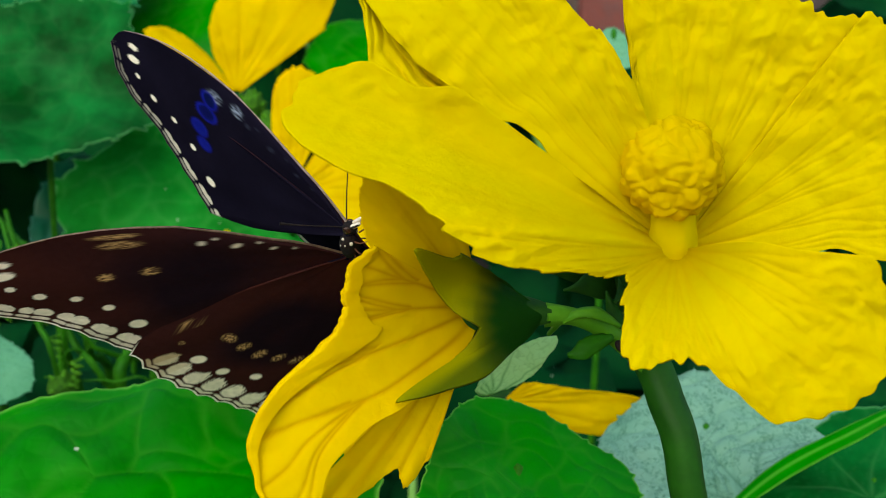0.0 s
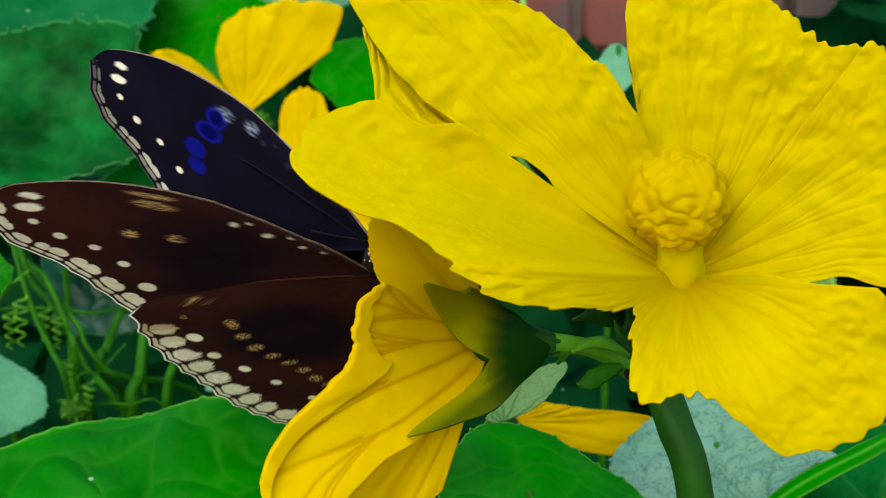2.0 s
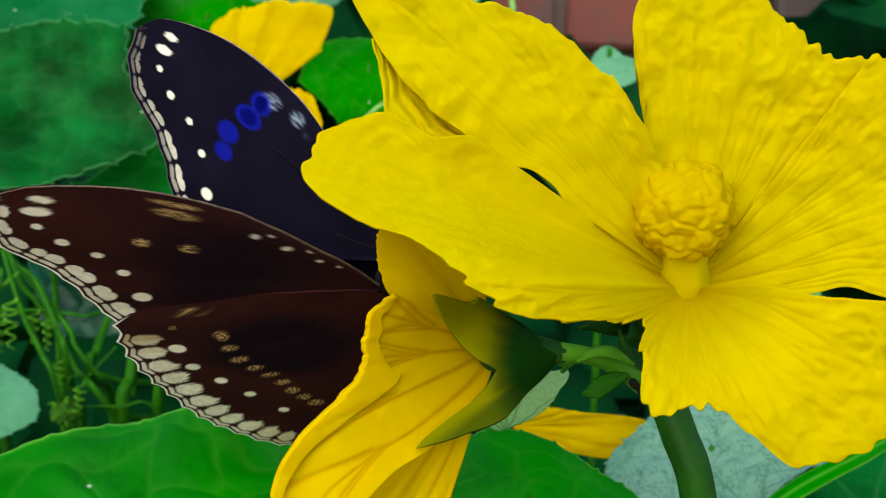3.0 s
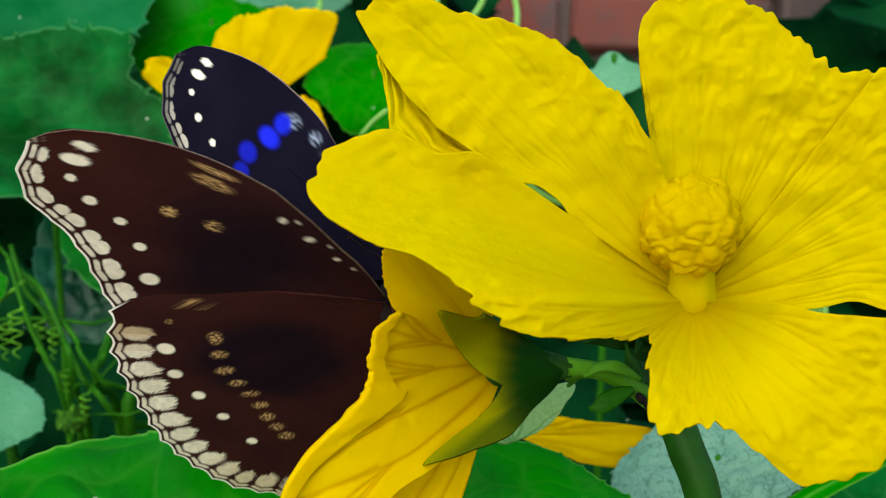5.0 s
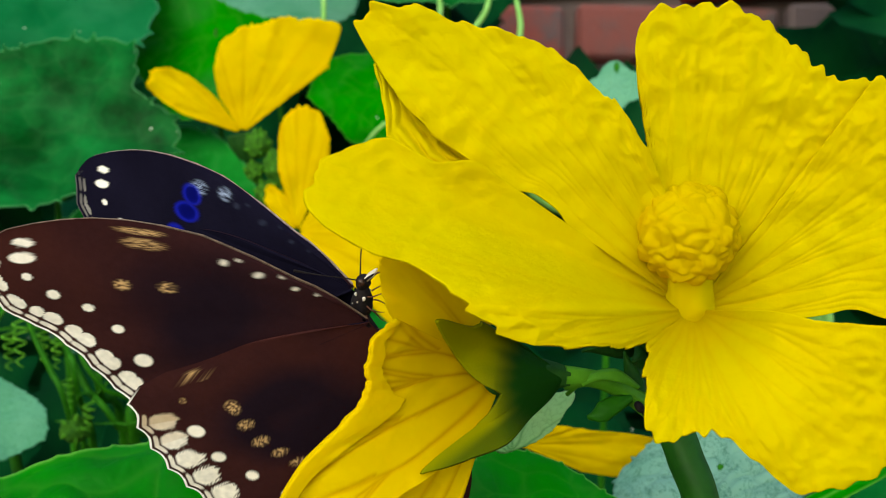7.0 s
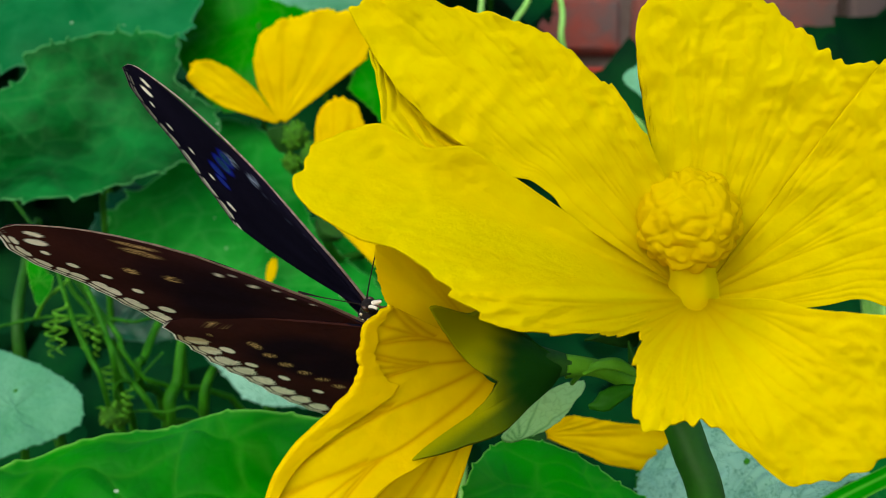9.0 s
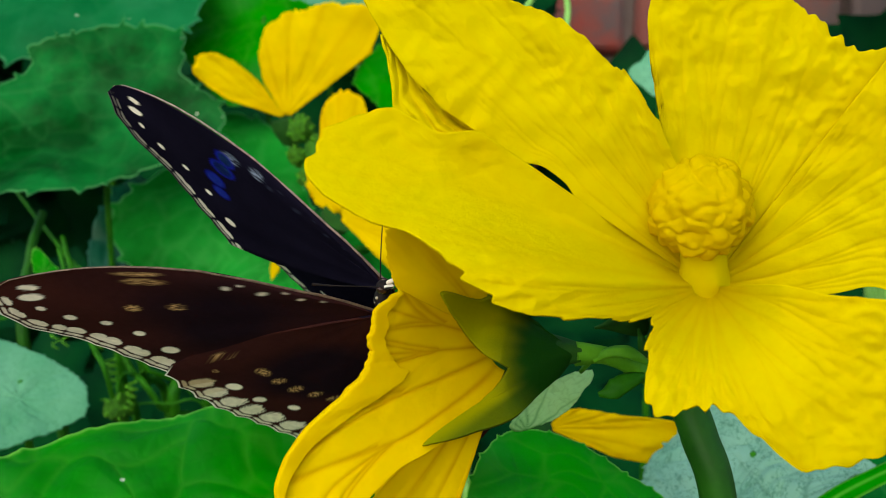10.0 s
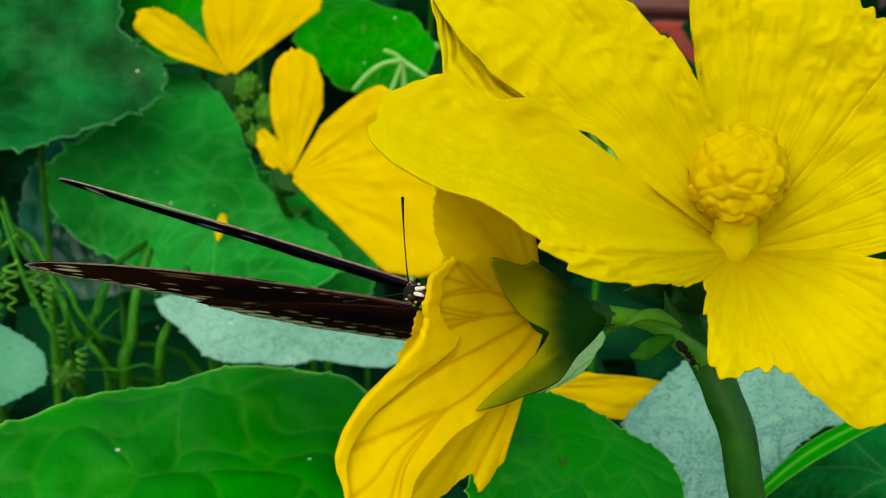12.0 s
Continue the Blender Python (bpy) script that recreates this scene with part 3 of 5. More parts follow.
def large_flower():
    fl = thing("gourd_flower", "wide open bright yellow gourd flower with crinkled petals", "flower", "gourd flowers")
    o = (35.8, 0, -8.2)
    # the depth axis is sheared along the camera's sight line to fit its view
    axes = (Vector((1, 0, 0)), Vector((0, 0, 1)), Vector((0.236, 1, -0.054)))
    def arched(r, d):
        return -13 * math.tanh(r / 16)
    def drooping(r, d):
        w = ease((d - 152) / 28)
        return (1 - w) * (-22 * math.tanh(r / 35)) + w * (-34 * (1 - math.exp(-(r / 9) ** 1.3)))
    def lip(r, d):
        return -30 * (1 - math.exp(-(r / 6.5) ** 1.5))
    # the two petals whose edges leave a narrow slit between them
    open_petal(fl, o, axes, 105.3, 146, [22.0, 24.1, 28.3, 29.7, 31.4, 34.6, 37.6, 39.9, 41.7, 43.5, 45.5, 47.2, 49.0, 52.6, 55.1, 57.4, 57.8, 57.2, 52.8, 47.6, 41.0], arched, YELLOW, 1,
               edge_first=lambda r: -5 * math.exp(-(r / 17) ** 6), edge_last=lambda r: -2.7 * math.exp(-((r - 24.0) / 3.3) ** 4))
    open_petal(fl, o, axes, 150, 220, [43.5, 46.4, 48.1, 48.8, 48.8, 47.6, 44.3, 37.5, 31.0, 28.0, 26.0, 24.4, 22.9, 21.5, 20.2, 17.5, 15.2, 13.2, 11.8, 10.8, 9.8, 8.8, 7.8, 7.0, 6.3, 6.0], drooping, YELLOW, 2,
               edge_first=lambda r: -4.8 * (1 - ease((r - 33) / 5)), across=180)
    open_petal(fl, o, axes, 47, 105.4, [40.5, 40.5, 39.1, 37.7, 36.7, 36.9, 37.2, 38.2, 38.8, 39.5, 40.5, 41.0, 41.4, 41.5, 41.6, 41.3, 41.0, 40.8, 40.0, 36.5, 24.0], lambda r, d: -8 * math.tanh(r / 20), YELLOW, 3,
               edge_last=lambda r: 4 * math.exp(-(r / 17) ** 6))
    open_petal(fl, o, axes, -3, 52, [39, 41.0, 42.5, 43.5, 43, 42, 41, 39.5], lambda r, d: -11 * math.tanh(r / 25), YELLOW, 4,
               edge_first=lambda r: -12 * math.exp(-(r / 12) ** 4) + 3.5 * math.exp(-((r - 21.5) / 3.5) ** 2))
    open_petal(fl, o, axes, 213, 356, [7.1, 7.6, 8.1, 9.2, 10.2, 11.9, 14.6, 15.5, 15.3, 14.1, 13.6, 14.0, 14.4, 16.0, 18.7, 22.9, 24.8, 26.1, 27.5, 28.4, 28.5, 27.8, 27.1, 26.4, 24.5, 22.5], lip, YELLOW, 5,
               edge_last=lambda r: 6 * math.exp(-(r / 12) ** 6), across=190, veins=8)
    # the margin of the upper petal that is folded back under it
    outer = [(34.5, 147.0), (38.0, 150.3), (40, 151.3), (43, 150.6), (45.9, 150.4), (47.0, 148.3), (48.4, 146.4), (50.3, 144.2), (52.5, 142.2)]
    inner = [(34.5, 146.0), (37.3, 145.2), (42.5, 143.6), (48.4, 142.2), (52.5, 141.2)]
    pts, vein = [], []
    for i in range(70):
        r = 34.5 + 18 * i / 69
        lo, hi = (float(np.interp(r, [q[0] for q in k], [q[1] for q in k])) for k in (inner, outer))
        for j in range(36):
            x = j / 35
            a = radians(lo + (hi - lo) * x + 0.25 * noise.noise(Vector((r / 1.5, 4, 1))) * x)
            y = arched(r, 0) + 0.9 + 2.2 * ease(1 - x) * ease(x * 2) - 0.9 * x + 0.4 * noise.noise(Vector((x * 5, r / 2.5, 8))) + 0.25 * math.sin(x * 22 + r)
            pts.append(P(*(Vector(o) + axes[0] * (r * math.cos(a)) + axes[1] * (r * math.sin(a)) + axes[2] * y)))
            vein.append(0.75 * max(0.0, math.sin(x * 22 + 0.4 * r)) ** 3 * ease((46 - r) / 7))
    thicken(part("folded_margin", sheet("folded_margin", pts, 70, 36, False, {"vein": [0.6 * v for v in vein]}), YELLOW, fl), 0.3)
    # the pollen column in the throat, its head made of crowded folded lobes
    tube("column", [(35.8, 4.0, -8.6), (35.2, 0.8, -7.4), (34.4, -3.5, -3.6), (33.6, -6.5, 0.5)], [5.2, 3.9, 3.1, 3.4], TUBE, fl, steps=24, sides=18, ribs=0.05, seed=3)
    core = Vector((33.4, -8.0, 2.7))
    bm = bmesh.new()
    bmesh.ops.create_uvsphere(bm, u_segments=110, v_segments=80, radius=1)
    for q in bm.verts:
        d = q.co.copy()
        warp = Vector((noise.noise(d * 2.2), noise.noise(d * 2.2 + Vector((5, 1, 2))), noise.noise(d * 2.2 + Vector((1, 7, 4)))))
        cell = noise.voronoi(d * 2.0 + warp * 0.5)[0]
        fine = noise.voronoi(d * 4.5 + warp * 0.9)[0]
        k = 1 + 0.13 * min(1.0, (cell[1] - cell[0]) * 2.6) ** 0.6 + 0.04 * min(1.0, (fine[1] - fine[0]) * 2.0) + 0.12 * noise.noise(d * 1.7)
        q.co = P(*(core + Vector((d.x * 6.3, d.y * 5.0, d.z * 6.0)) * k))
    me = bpy.data.meshes.new("pollen_head")
    bm.to_mesh(me)
    bm.free()
    me.polygons.foreach_set("use_smooth", [True] * len(me.polygons))
    part("pollen_head", me, ANTHER, fl, "folded orange-yellow pollen-bearing head")
    cone(fl, "calyx", (33.5, 20, -17), (35.6, 7, -8.6), 3.0, 7.0, CALYX, 2)
    for k, (x, z) in enumerate([(14.5, -10), (21, -14.5), (28.5, -16.0), (46, -16), (45, 4), (27, 5)]):
        sepal(fl, (34 + (x - 34) * 0.2, 14, -12 + (z + 12) * 0.2), (x, 8 if k > 2 else 5, z), 6.0, 1.0, CALYX, seed=k)
    tube("stalk", [(34, 19, -16), (33.2, 15, -21), (34.4, 8, -25), (36.0, 5, -30), (38.8, 4, -40), (42, 8, -70), (44, 20, -200), (40, 40, -EYE_HEIGHT - 10)],
         [2.4, 2.5, 2.7, 2.7, 2.6, 2.7, 3.2, 4.5], STEM, fl, "thick ribbed green flower stalk", 70, 14, 0.06, 5)
    return fl


large_flower()


def rolled_petal(parent, origin, first, last, radii, depth, seed, roll, flap, edge_last=None, across=150, along=120):
    """A petal seen from outside whose margin rolls over towards the viewer: roll and flap in millimetres at even steps across it."""
    o = Vector(origin)
    near = vein_tree(4, 0.5, 0.8, seed)
    split = 0.72
    pts, vein = [], []
    for i in range(along):
        s = i / (along - 1)
        for j in range(across):
            x = j / (across - 1)
            R = spline(radii, x) + 0.35 * noise.noise(Vector((x * 30, seed, 5))) + 0.35 * noise.noise(Vector((x * 11, seed, 7)))
            ro = max(0.2, spline(roll, x))
            fl = max(0.0, spline(flap, x) * (1 + 0.25 * noise.noise(Vector((x * 13, seed, 1)))))
            flat = R - ro
            lift = 0.0
            if s <= split:
                r = 1.5 + (flat - 1.5) * s / split
                u = s / split
            else:
                u = 1.0
                q = (s - split) / (1 - split) * (math.pi * ro + fl)
                if q < math.pi * ro:
                    r = flat + ro * math.sin(q / ro)
                    lift = ro * (1 - math.cos(q / ro))
                else:
                    r = flat - (q - math.pi * ro)
                    lift = 2 * ro - 0.12 * (q - math.pi * ro)
            d = first + (last - first) * x + (edge_last(r) * x ** 4 if edge_last else 0.0)
            a = radians(d)
            line = 0.0 if s > split else math.exp(-(near(x, u) * radians(last - first) * r / 0.3) ** 2) * min(1.0, r / 6)
            y = depth(min(r, flat)) - lift + 0.16 * line
            y += min(1.0, r / 10) * (0.7 * noise.noise(Vector((r * math.cos(a) / 7, r * math.sin(a) / 7, seed))) + 0.2 * noise.noise(Vector((r * math.cos(a) / 2, r * math.sin(a) / 2, seed + 3))))
            if s > split:
                y += 0.18 * noise.noise(Vector((x * 16, s * 6, seed + 6)))
            pts.append(P(*(o + Vector((r * math.cos(a), y, r * math.sin(a))))))
            vein.append(0.62 * line * (1 - 0.35 * u))
    me = sheet("petal", pts, along, across, False, {"vein": vein})
    ob = thicken(part("petal", me, OCHRE, parent, "petal with its margin rolled outwards"), 0.3)
    return ob


def hanging_flower():
    fl = thing("gourd_flower", "yellow gourd flower turned away, its green calyx towards the stem", "flower", "gourd flowers")
    o = (8.5, 0, -16.7)
    main = lambda r: -22 * math.tanh((r / 18) ** 1.4)
    rolled_petal(fl, o, 149.4, 229, [16.8, 17.7, 18.4, 18.3, 18.1, 18.9, 22.0, 27.6, 32.4, 34.0, 35.5, 36.5], main, 11,
                 [0.3, 0.35, 0.4, 0.45, 0.5, 0.6, 0.8, 0.8, 0.6, 0.4, 0.3, 0.3], [0.3, 1.0, 1.4, 1.6, 2.0, 3.8, 6.8, 6.0, 1.8, 0.4, 0.2, 0.2],
                 edge_last=lambda r: -5 * math.exp(-((r - 23) / 6) ** 4) + 30 * math.exp(-(r / 9) ** 2))
    petal(fl, o, 104, 156, [22.5, 22.8, 23.2, 23.7, 24.1, 22.9, 20.8, 18.3, 15.4], lambda r: -11 * math.tanh((r / 14) ** 1.4), OCHRE, 12, crinkle=0.3, vein_count=2, vein_strength=0.7, ragged=0.6)
    petal(fl, o, 227, 251, [36.5, 36, 34.5, 31, 27.5, 24, 25.5, 25, 21], lambda r: -9 * math.tanh(r / 15), OCHRE, 13, crinkle=0.45, vein_count=3, vein_strength=0.9, across=60, ragged=0.7)
    petal(fl, o, 160, 235, [15, 17, 19, 22, 26, 28, 27], lambda r: 6 - 0.35 * r, OCHRE, 14, crinkle=0.3, vein_count=5, vein_strength=0.7)
    # bell of the calyx, drawn out into two long sepals laid along the petals
    neck = (17.6, 0.5, -17.7)
    def bell(r, a):
        around = max(-1.0, min(1.0, (a - radians(190)) / radians(44)))
        y = -0.62 * min(r, 10.5) * math.cos(around * math.pi / 2) ** 0.8
        x, zz = neck[0] + r * math.cos(a) - o[0], neck[2] + r * math.sin(a) - o[2]
        under = main(math.hypot(x, zz)) - 0.9
        k = max(0.0, min(1.0, (r - 7.0) / 5.0))
        low = 0.5 * (y + under) - 0.5 * math.sqrt((y - under) ** 2 + 9.0)
        return y + (low - y) * k * k * (3 - 2 * k) - 0.5
    lobes = [(139, 2.5), (142, 5.5), (144, 11.0), (145, 14.5), (147.5, 15.0), (150.5, 15.6), (153, 20.6), (154.5, 20.4), (158.3, 18.9), (163.4, 17.1), (172, 14.6), (179, 12.5), (185, 10.3), (189, 9.6),
             (194, 10.4), (200, 12.1), (203.5, 14.8), (205.0, 20.5), (206.2, 23.0), (207.5, 21.9), (210, 19.8), (214, 16.3), (219, 13.4), (224, 10.0), (228, 6.0), (235, 2.7)]
    outline = [float(np.interp(139 + 1.5 * k, [q[0] for q in lobes], [q[1] for q in lobes])) for k in range(65)]
    def ripeness(r, a):
        d = math.degrees(a)
        ripe = ease((r - 6.5 - 1.2 * noise.noise(Vector((d / 9, r / 5, 2)))) / 7.5)
        return ripe * (0.6 - 0.42 * ease((d - 205) / 7) - 0.3 * ease((153 - d) / 8))
    petal(fl, neck, 139, 235, outline, lambda r: 0.0, CALYX_SKIN, 61, name="calyx", across=220, along=60, inner=0.2,
          label="dark green calyx with long yellowish sepals", thick=0.5, ragged=0.1, shape=bell, tint=ripeness)
    tube("receptacle", [(18.4, 1.0, -17.8), (14.5, 1.0, -17.6), (10.5, 0.8, -17.5), (7.0, 0.5, -17.4), (4.5, 0.0, -17.2)], [1.4, 2.4, 3.2, 3.6, 2.0], CALYX, fl, "", 30, 24, 0.05, 4)
    tube("stalk", [(17.6, 1, -17.8), (21.5, 1.5, -18.0), (26.0, 3, -19.8), (30.0, 5, -22.5), (34.6, 7, -26)], [1.7, 1.2, 1.25, 1.5, 1.9], STEM_LIGHT, fl, "", 30, 12, 0.14, 6)
    ribbon(fl, "bract", [(27.5, 1.8, -20.8), (25.0, 0.8, -21.6), (22.8, 0.4, -22.8), (20.9, 0.8, -23.4)], [1.0, 2.4, 2.6, 0.4], (0.5, -0.7, 0.5), STEM_SHADED, -0.5, seed=31)
    ribbon(fl, "bract", [(20.0, 0.5, -18.6), (22.5, -0.4, -17.2), (25.5, -0.3, -17.4), (28.4, 0.8, -19.2)], [0.8, 1.5, 1.9, 0.5], (0.1, -0.8, 0.6), STEM_LIGHT, -0.4, seed=33)
    sepal(fl, (29.0, 4, -20.5), (27.0, 5.0, -14.5), 2.2, -0.8, STEM, "bract", 32)
    return fl


hanging_flower()


def far_flower(base, fans, label, stalk_root, calyx=None, ragged=1.6):
    fl = thing("gourd_flower", label, "flower", "gourd flowers")
    for k, (first, last, radii, slope) in enumerate(fans):
        petal(fl, base, first, last, radii, lambda r, s=slope: s * r, OCHRE, 40 + k + base[0], crinkle=0.8, vein_count=5, vein_strength=0.45, across=60, along=30, ragged=ragged)
    b = Vector(base)
    if calyx:
        cone(fl, "calyx", tuple(b + Vector(calyx)), tuple(b), 2.5, 5.5, CALYX, 7)
    end = b + Vector(calyx or (0, 6, -4))
    tube("stalk", [tuple(end), tuple(end + Vector((0, 30, -8))), (stalk_root[0], stalk_root[1], end.z - 30), (stalk_root[0], stalk_root[1], -220), (stalk_root[0], stalk_root[1], -EYE_HEIGHT - 8)], [1.6, 1.6, 1.7, 2.2, 3.0], STEM_SHADED, fl, "", 40, 10)
    return fl


far_flower((-68.4, 225, 40), [(36, 122, [38, 50, 47, 43.5, 40.5, 38, 34.5, 31, 24, 14], -0.12), (124, 163, [13, 26, 34, 36, 34, 20], -0.2)],
           "orange-yellow gourd flower seen from the side among leaves", (-65, 320), (2, 2, -9))
far_flower((-46.6, 204, 5), [(64, 106, [26, 34, 40, 42, 40, 34, 22], -0.1), (-44, 58, [45, 58, 55, 52, 50, 48, 46, 44, 40, 20], -0.15), (104, 150, [12, 18, 15, 9], 0.0)],
           "half hidden yellow gourd flower behind the large one", (-40, 300), (-4, 6, -4))
far_flower((18.9, 110, -47.8), [(-20, 45, [16.5, 25, 34, 37.5, 37.5, 30, 20, 15.3, 13, 11, 9.5, 8.3, 7], -0.35)], "small wilted yellow flower low between the leaves", (14, 130), (-4, 4, -3), 0.7)


def leaf_hole_petal():
    # piece added on the leaf in place of a hole with a petal behind
    fp = thing("leaf_hole_petal", "small orange petal piece added for one showing through a leaf hole", "petal")
    petal(fp, (-75, 233.5, -18), 55, 100, [5, 9, 11, 8, 4], lambda r: -0.1 * r, OCHRE, 71, name="blade", across=20, along=14, crinkle=0.4, inner=0.5)


leaf_hole_petal()


def bud_cluster():
    bc = thing("bud_cluster", "cluster of dark green hairy flower buds", "bud", "")
    rnd = random.Random(9)
    for k, (x, y, z, r) in enumerate([(-60.9, 213, 35, 4.4), (-53, 212, 27.3, 5.6), (-58, 213, 18.9, 3.6), (-62.5, 215, 26, 3.0)]):
        bud = blob("bud", (x, y, z), (r, r * 0.9, r * 1.05), BUD, bc, "", 0.45, k, 24, 18)
        for i in range(5):
            a = 2 * math.pi * i / 5 + k
            q = Vector((x + r * 0.8 * math.cos(a), y - r * 0.5, z + r * 0.75 * math.sin(a)))
            sepal(bud, tuple(q), tuple(q + Vector((math.cos(a) * rnd.uniform(0.6, 1.6), -1.0, math.sin(a) + rnd.uniform(0.2, 1.4)))), 0.8, 0.3, STEM_LIGHT, "sepal", i)
    tube("stalk", [(-58, 216, 30), (-59, 240, 22), (-60, 295, 0), (-58, 300, -220), (-58, 240, -EYE_HEIGHT - 8)], [1.2, 1.2, 1.4, 2.2, 3], STEM_LIGHT, bc)


bud_cluster()


# ---- stems and tendrils in the shade ----
def undergrowth():
    lines = [
        [(-175.5, 245, 15.1), (-157.5, 225, 3.2), (-137.4, 200, -8.4), (-121, 185, -20.7), (-111, 180, -31), (-103, 178, -43.2), (-70, 240, -110)],
        [(-134.5, 198, -10.5), (-129.9, 190, -12), (-122.7, 182, -15.1), (-118.2, 180, -22.2), (-114.2, 178, -30.9), (-110.2, 176, -43), (-120, 230, -120)],
        [(-99.0, 268, -14.7), (-100, 245, -17), (-105.4, 215, -24.2), (-105.6, 200, -30.8), (-106.1, 190, -39.2), (-106.4, 186, -46), (-118, 260, -110)],
        [(-190, 190, -34), (-155.5, 178, -29.5), (-136.4, 180, -25.4), (-120.8, 182, -25), (-108.7, 184, -26.8), (-98, 205, -32), (-80, 270, -90)],
        [(-152, 215, 6), (-150, 200, -10), (-146, 188, -40), (-150, 240, -120)],
        [(-130, 176, -6), (-125.7, 172, -15.3), (-121.7, 172, -27.1), (-116.7, 172, -37.4), (-112, 174, -52), (-112, 220, -130)],
        [(-133.4, 187, -2.0), (-128.4, 185, -15.9), (-122.5, 185, -23.0), (-115.8, 185, -33.4), (-109.0, 183, -44.9), (-99.6, 180, -54.6), (-80, 230, -120)],
        [(-90.5, 196, -18), (-93.4, 190, -32.1), (-94.6, 188, -46.4), (-95.9, 186, -60), (-98, 240, -130)],
        [(-79, 198, -24), (-82.6, 192, -39.5), (-86.3, 190, -58.5), (-90, 240, -130)],
        [(-97, 181, -36), (-101, 180, -40.5), (-105.1, 180, -45.1), (-112.0, 180, -52.0), (-118, 230, -120)],
        [(-118, 180, -53.6), (-108, 178, -54.3), (-96.1, 178, -54.4), (-84, 186, -60), (-80, 240, -130)],
    ]
    widths = [0.9, 1.1, 1.4, 0.6, 2.0, 0.9, 1.1, 2.0, 1.7, 0.45, 0.4]
    for k, line in enumerate(lines):
        st = thing("vine_stem", "slender green vine stem in the shade", "stem", "vine stems")
        tube("stem", [*line, (line[-1][0], line[-1][1] + 10, -EYE_HEIGHT - 8)], [widths[k] * 0.7, widths[k] * 0.8, widths[k], widths[k], 2.8], STEM if k == 4 else STEM_SHADED, st, "", 40, 10, 0.08, k)
    tw = thing("vine_stem", "short pale green side shoot with one young leaf", "stem", "vine stems")
    tube("stem", [(-137.5, 180, -25.4), (-133.3, 177, -19.5), (-129.3, 176, -16.4), (-125.8, 178, -12.9)], [0.7, 0.7, 0.6, 0.4], STEM_LIGHT, tw, "", 24, 8)
    vs = thing("vine_stem", "pale green forked vine stem between the flowers", "stem", "vine stems")
    fork = (-8.9, 250, 49.4)
    for k, line in enumerate([[(-16, 248, 48), (-22, 249, 44), (-27.1, 250, 38.4)], [(-12, 250, 41), (-15.5, 250, 33.2)], [(-2, 250, 45), (4.4, 252, 40.8), (10, 256, 34)], [(-12, 250, 52), (-15.6, 252, 53.5)]]):
        tube("stem", [fork, *line], [1.0, 0.8, 0.8, 0.7], STEM_PALE, vs, "", 24, 8, 0.05, k)
    tube("stem", [fork, (-7, 258, 20), (-5, 265, -60), (-5, 270, -EYE_HEIGHT - 8)], [1.1, 1.3, 1.6, 2.4], STEM_PALE, vs, "", 30, 8)
    for x, y, z, r, h in [(-121, 181.5, -25.2, 2.2, 10), (-116, 179, -27, 2.0, 10), (-131, 180.3, -25.4, 2.4, 12), (-124, 171, -20.5, 2.6, 15), (-113, 180, -40, 2.6, 9), (-106, 178, -47, 2.0, 9)]:
        td = thing("tendril", "thin coiled green vine tendril", "tendril", "tendrils")
        coil = []
        for i in range(41):
            q, a = r * min(1.0, i / 6) * (1 - i / 60), 2 * math.pi * 4 * i / 40
            coil.append((x + q * math.cos(a), y - 4 * min(1.0, i / 6) + q * math.sin(a), z - h * i / 40))
        tube("coil", coil, [0.4, 0.32, 0.28, 0.2], STEM_LIGHT, td, "", 180, 7)

    bd = thing("flower_bud", "round dark green hairy bud low among the stems", "bud")
    bud = blob("bud", (-110.7, 176, -55.5), (4.2, 3.8, 4.0), BUD, bd, "", 0.35, 5, 24, 18)
    for i in range(5):
        a = 2 * math.pi * i / 5
        q = Vector((-110.7 + 2.2 * math.cos(a), 173.4, -55 + 2.2 * math.sin(a)))
        sepal(bud, tuple(q), tuple(q + Vector((2.0 * math.cos(a), -0.6, 2.6 * math.sin(a)))), 1.0, 0.4, STEM_LIGHT, "sepal", i)
    tube("stalk", [(-110.7, 178, -57), (-110, 184, -75), (-112, 200, -200), (-112, 210, -EYE_HEIGHT - 8)], [0.9, 1.0, 1.5, 2.2], STEM_SHADED, bd)
    for k, line in enumerate([[(0.6, 290, 112), (1.6, 286, 99), (3.5, 288, 84)], [(24, 290, 112), (20.5, 286, 97), (14, 288, 80)], [(32, 290, 106), (34.5, 286, 92), (35, 288, 78)], [(-48, 305, 118), (-47.5, 300, 95), (-49, 300, 68)]]):
        hi = thing("vine_stem", "pale green vine stem high behind the flower", "stem", "vine stems")
        tube("stem", [*line, (24 + 12 * k, 305, 55), (60 + 10 * k, 340, 15), (200, 400 + 8 * k, 0), (215, 470, -EYE_HEIGHT - 8)], [0.9, 1.2, 1.3, 1.4, 1.6, 1.8, 2.4], STEM_PALE, hi, "", 50, 8, 0.06, k)


undergrowth()


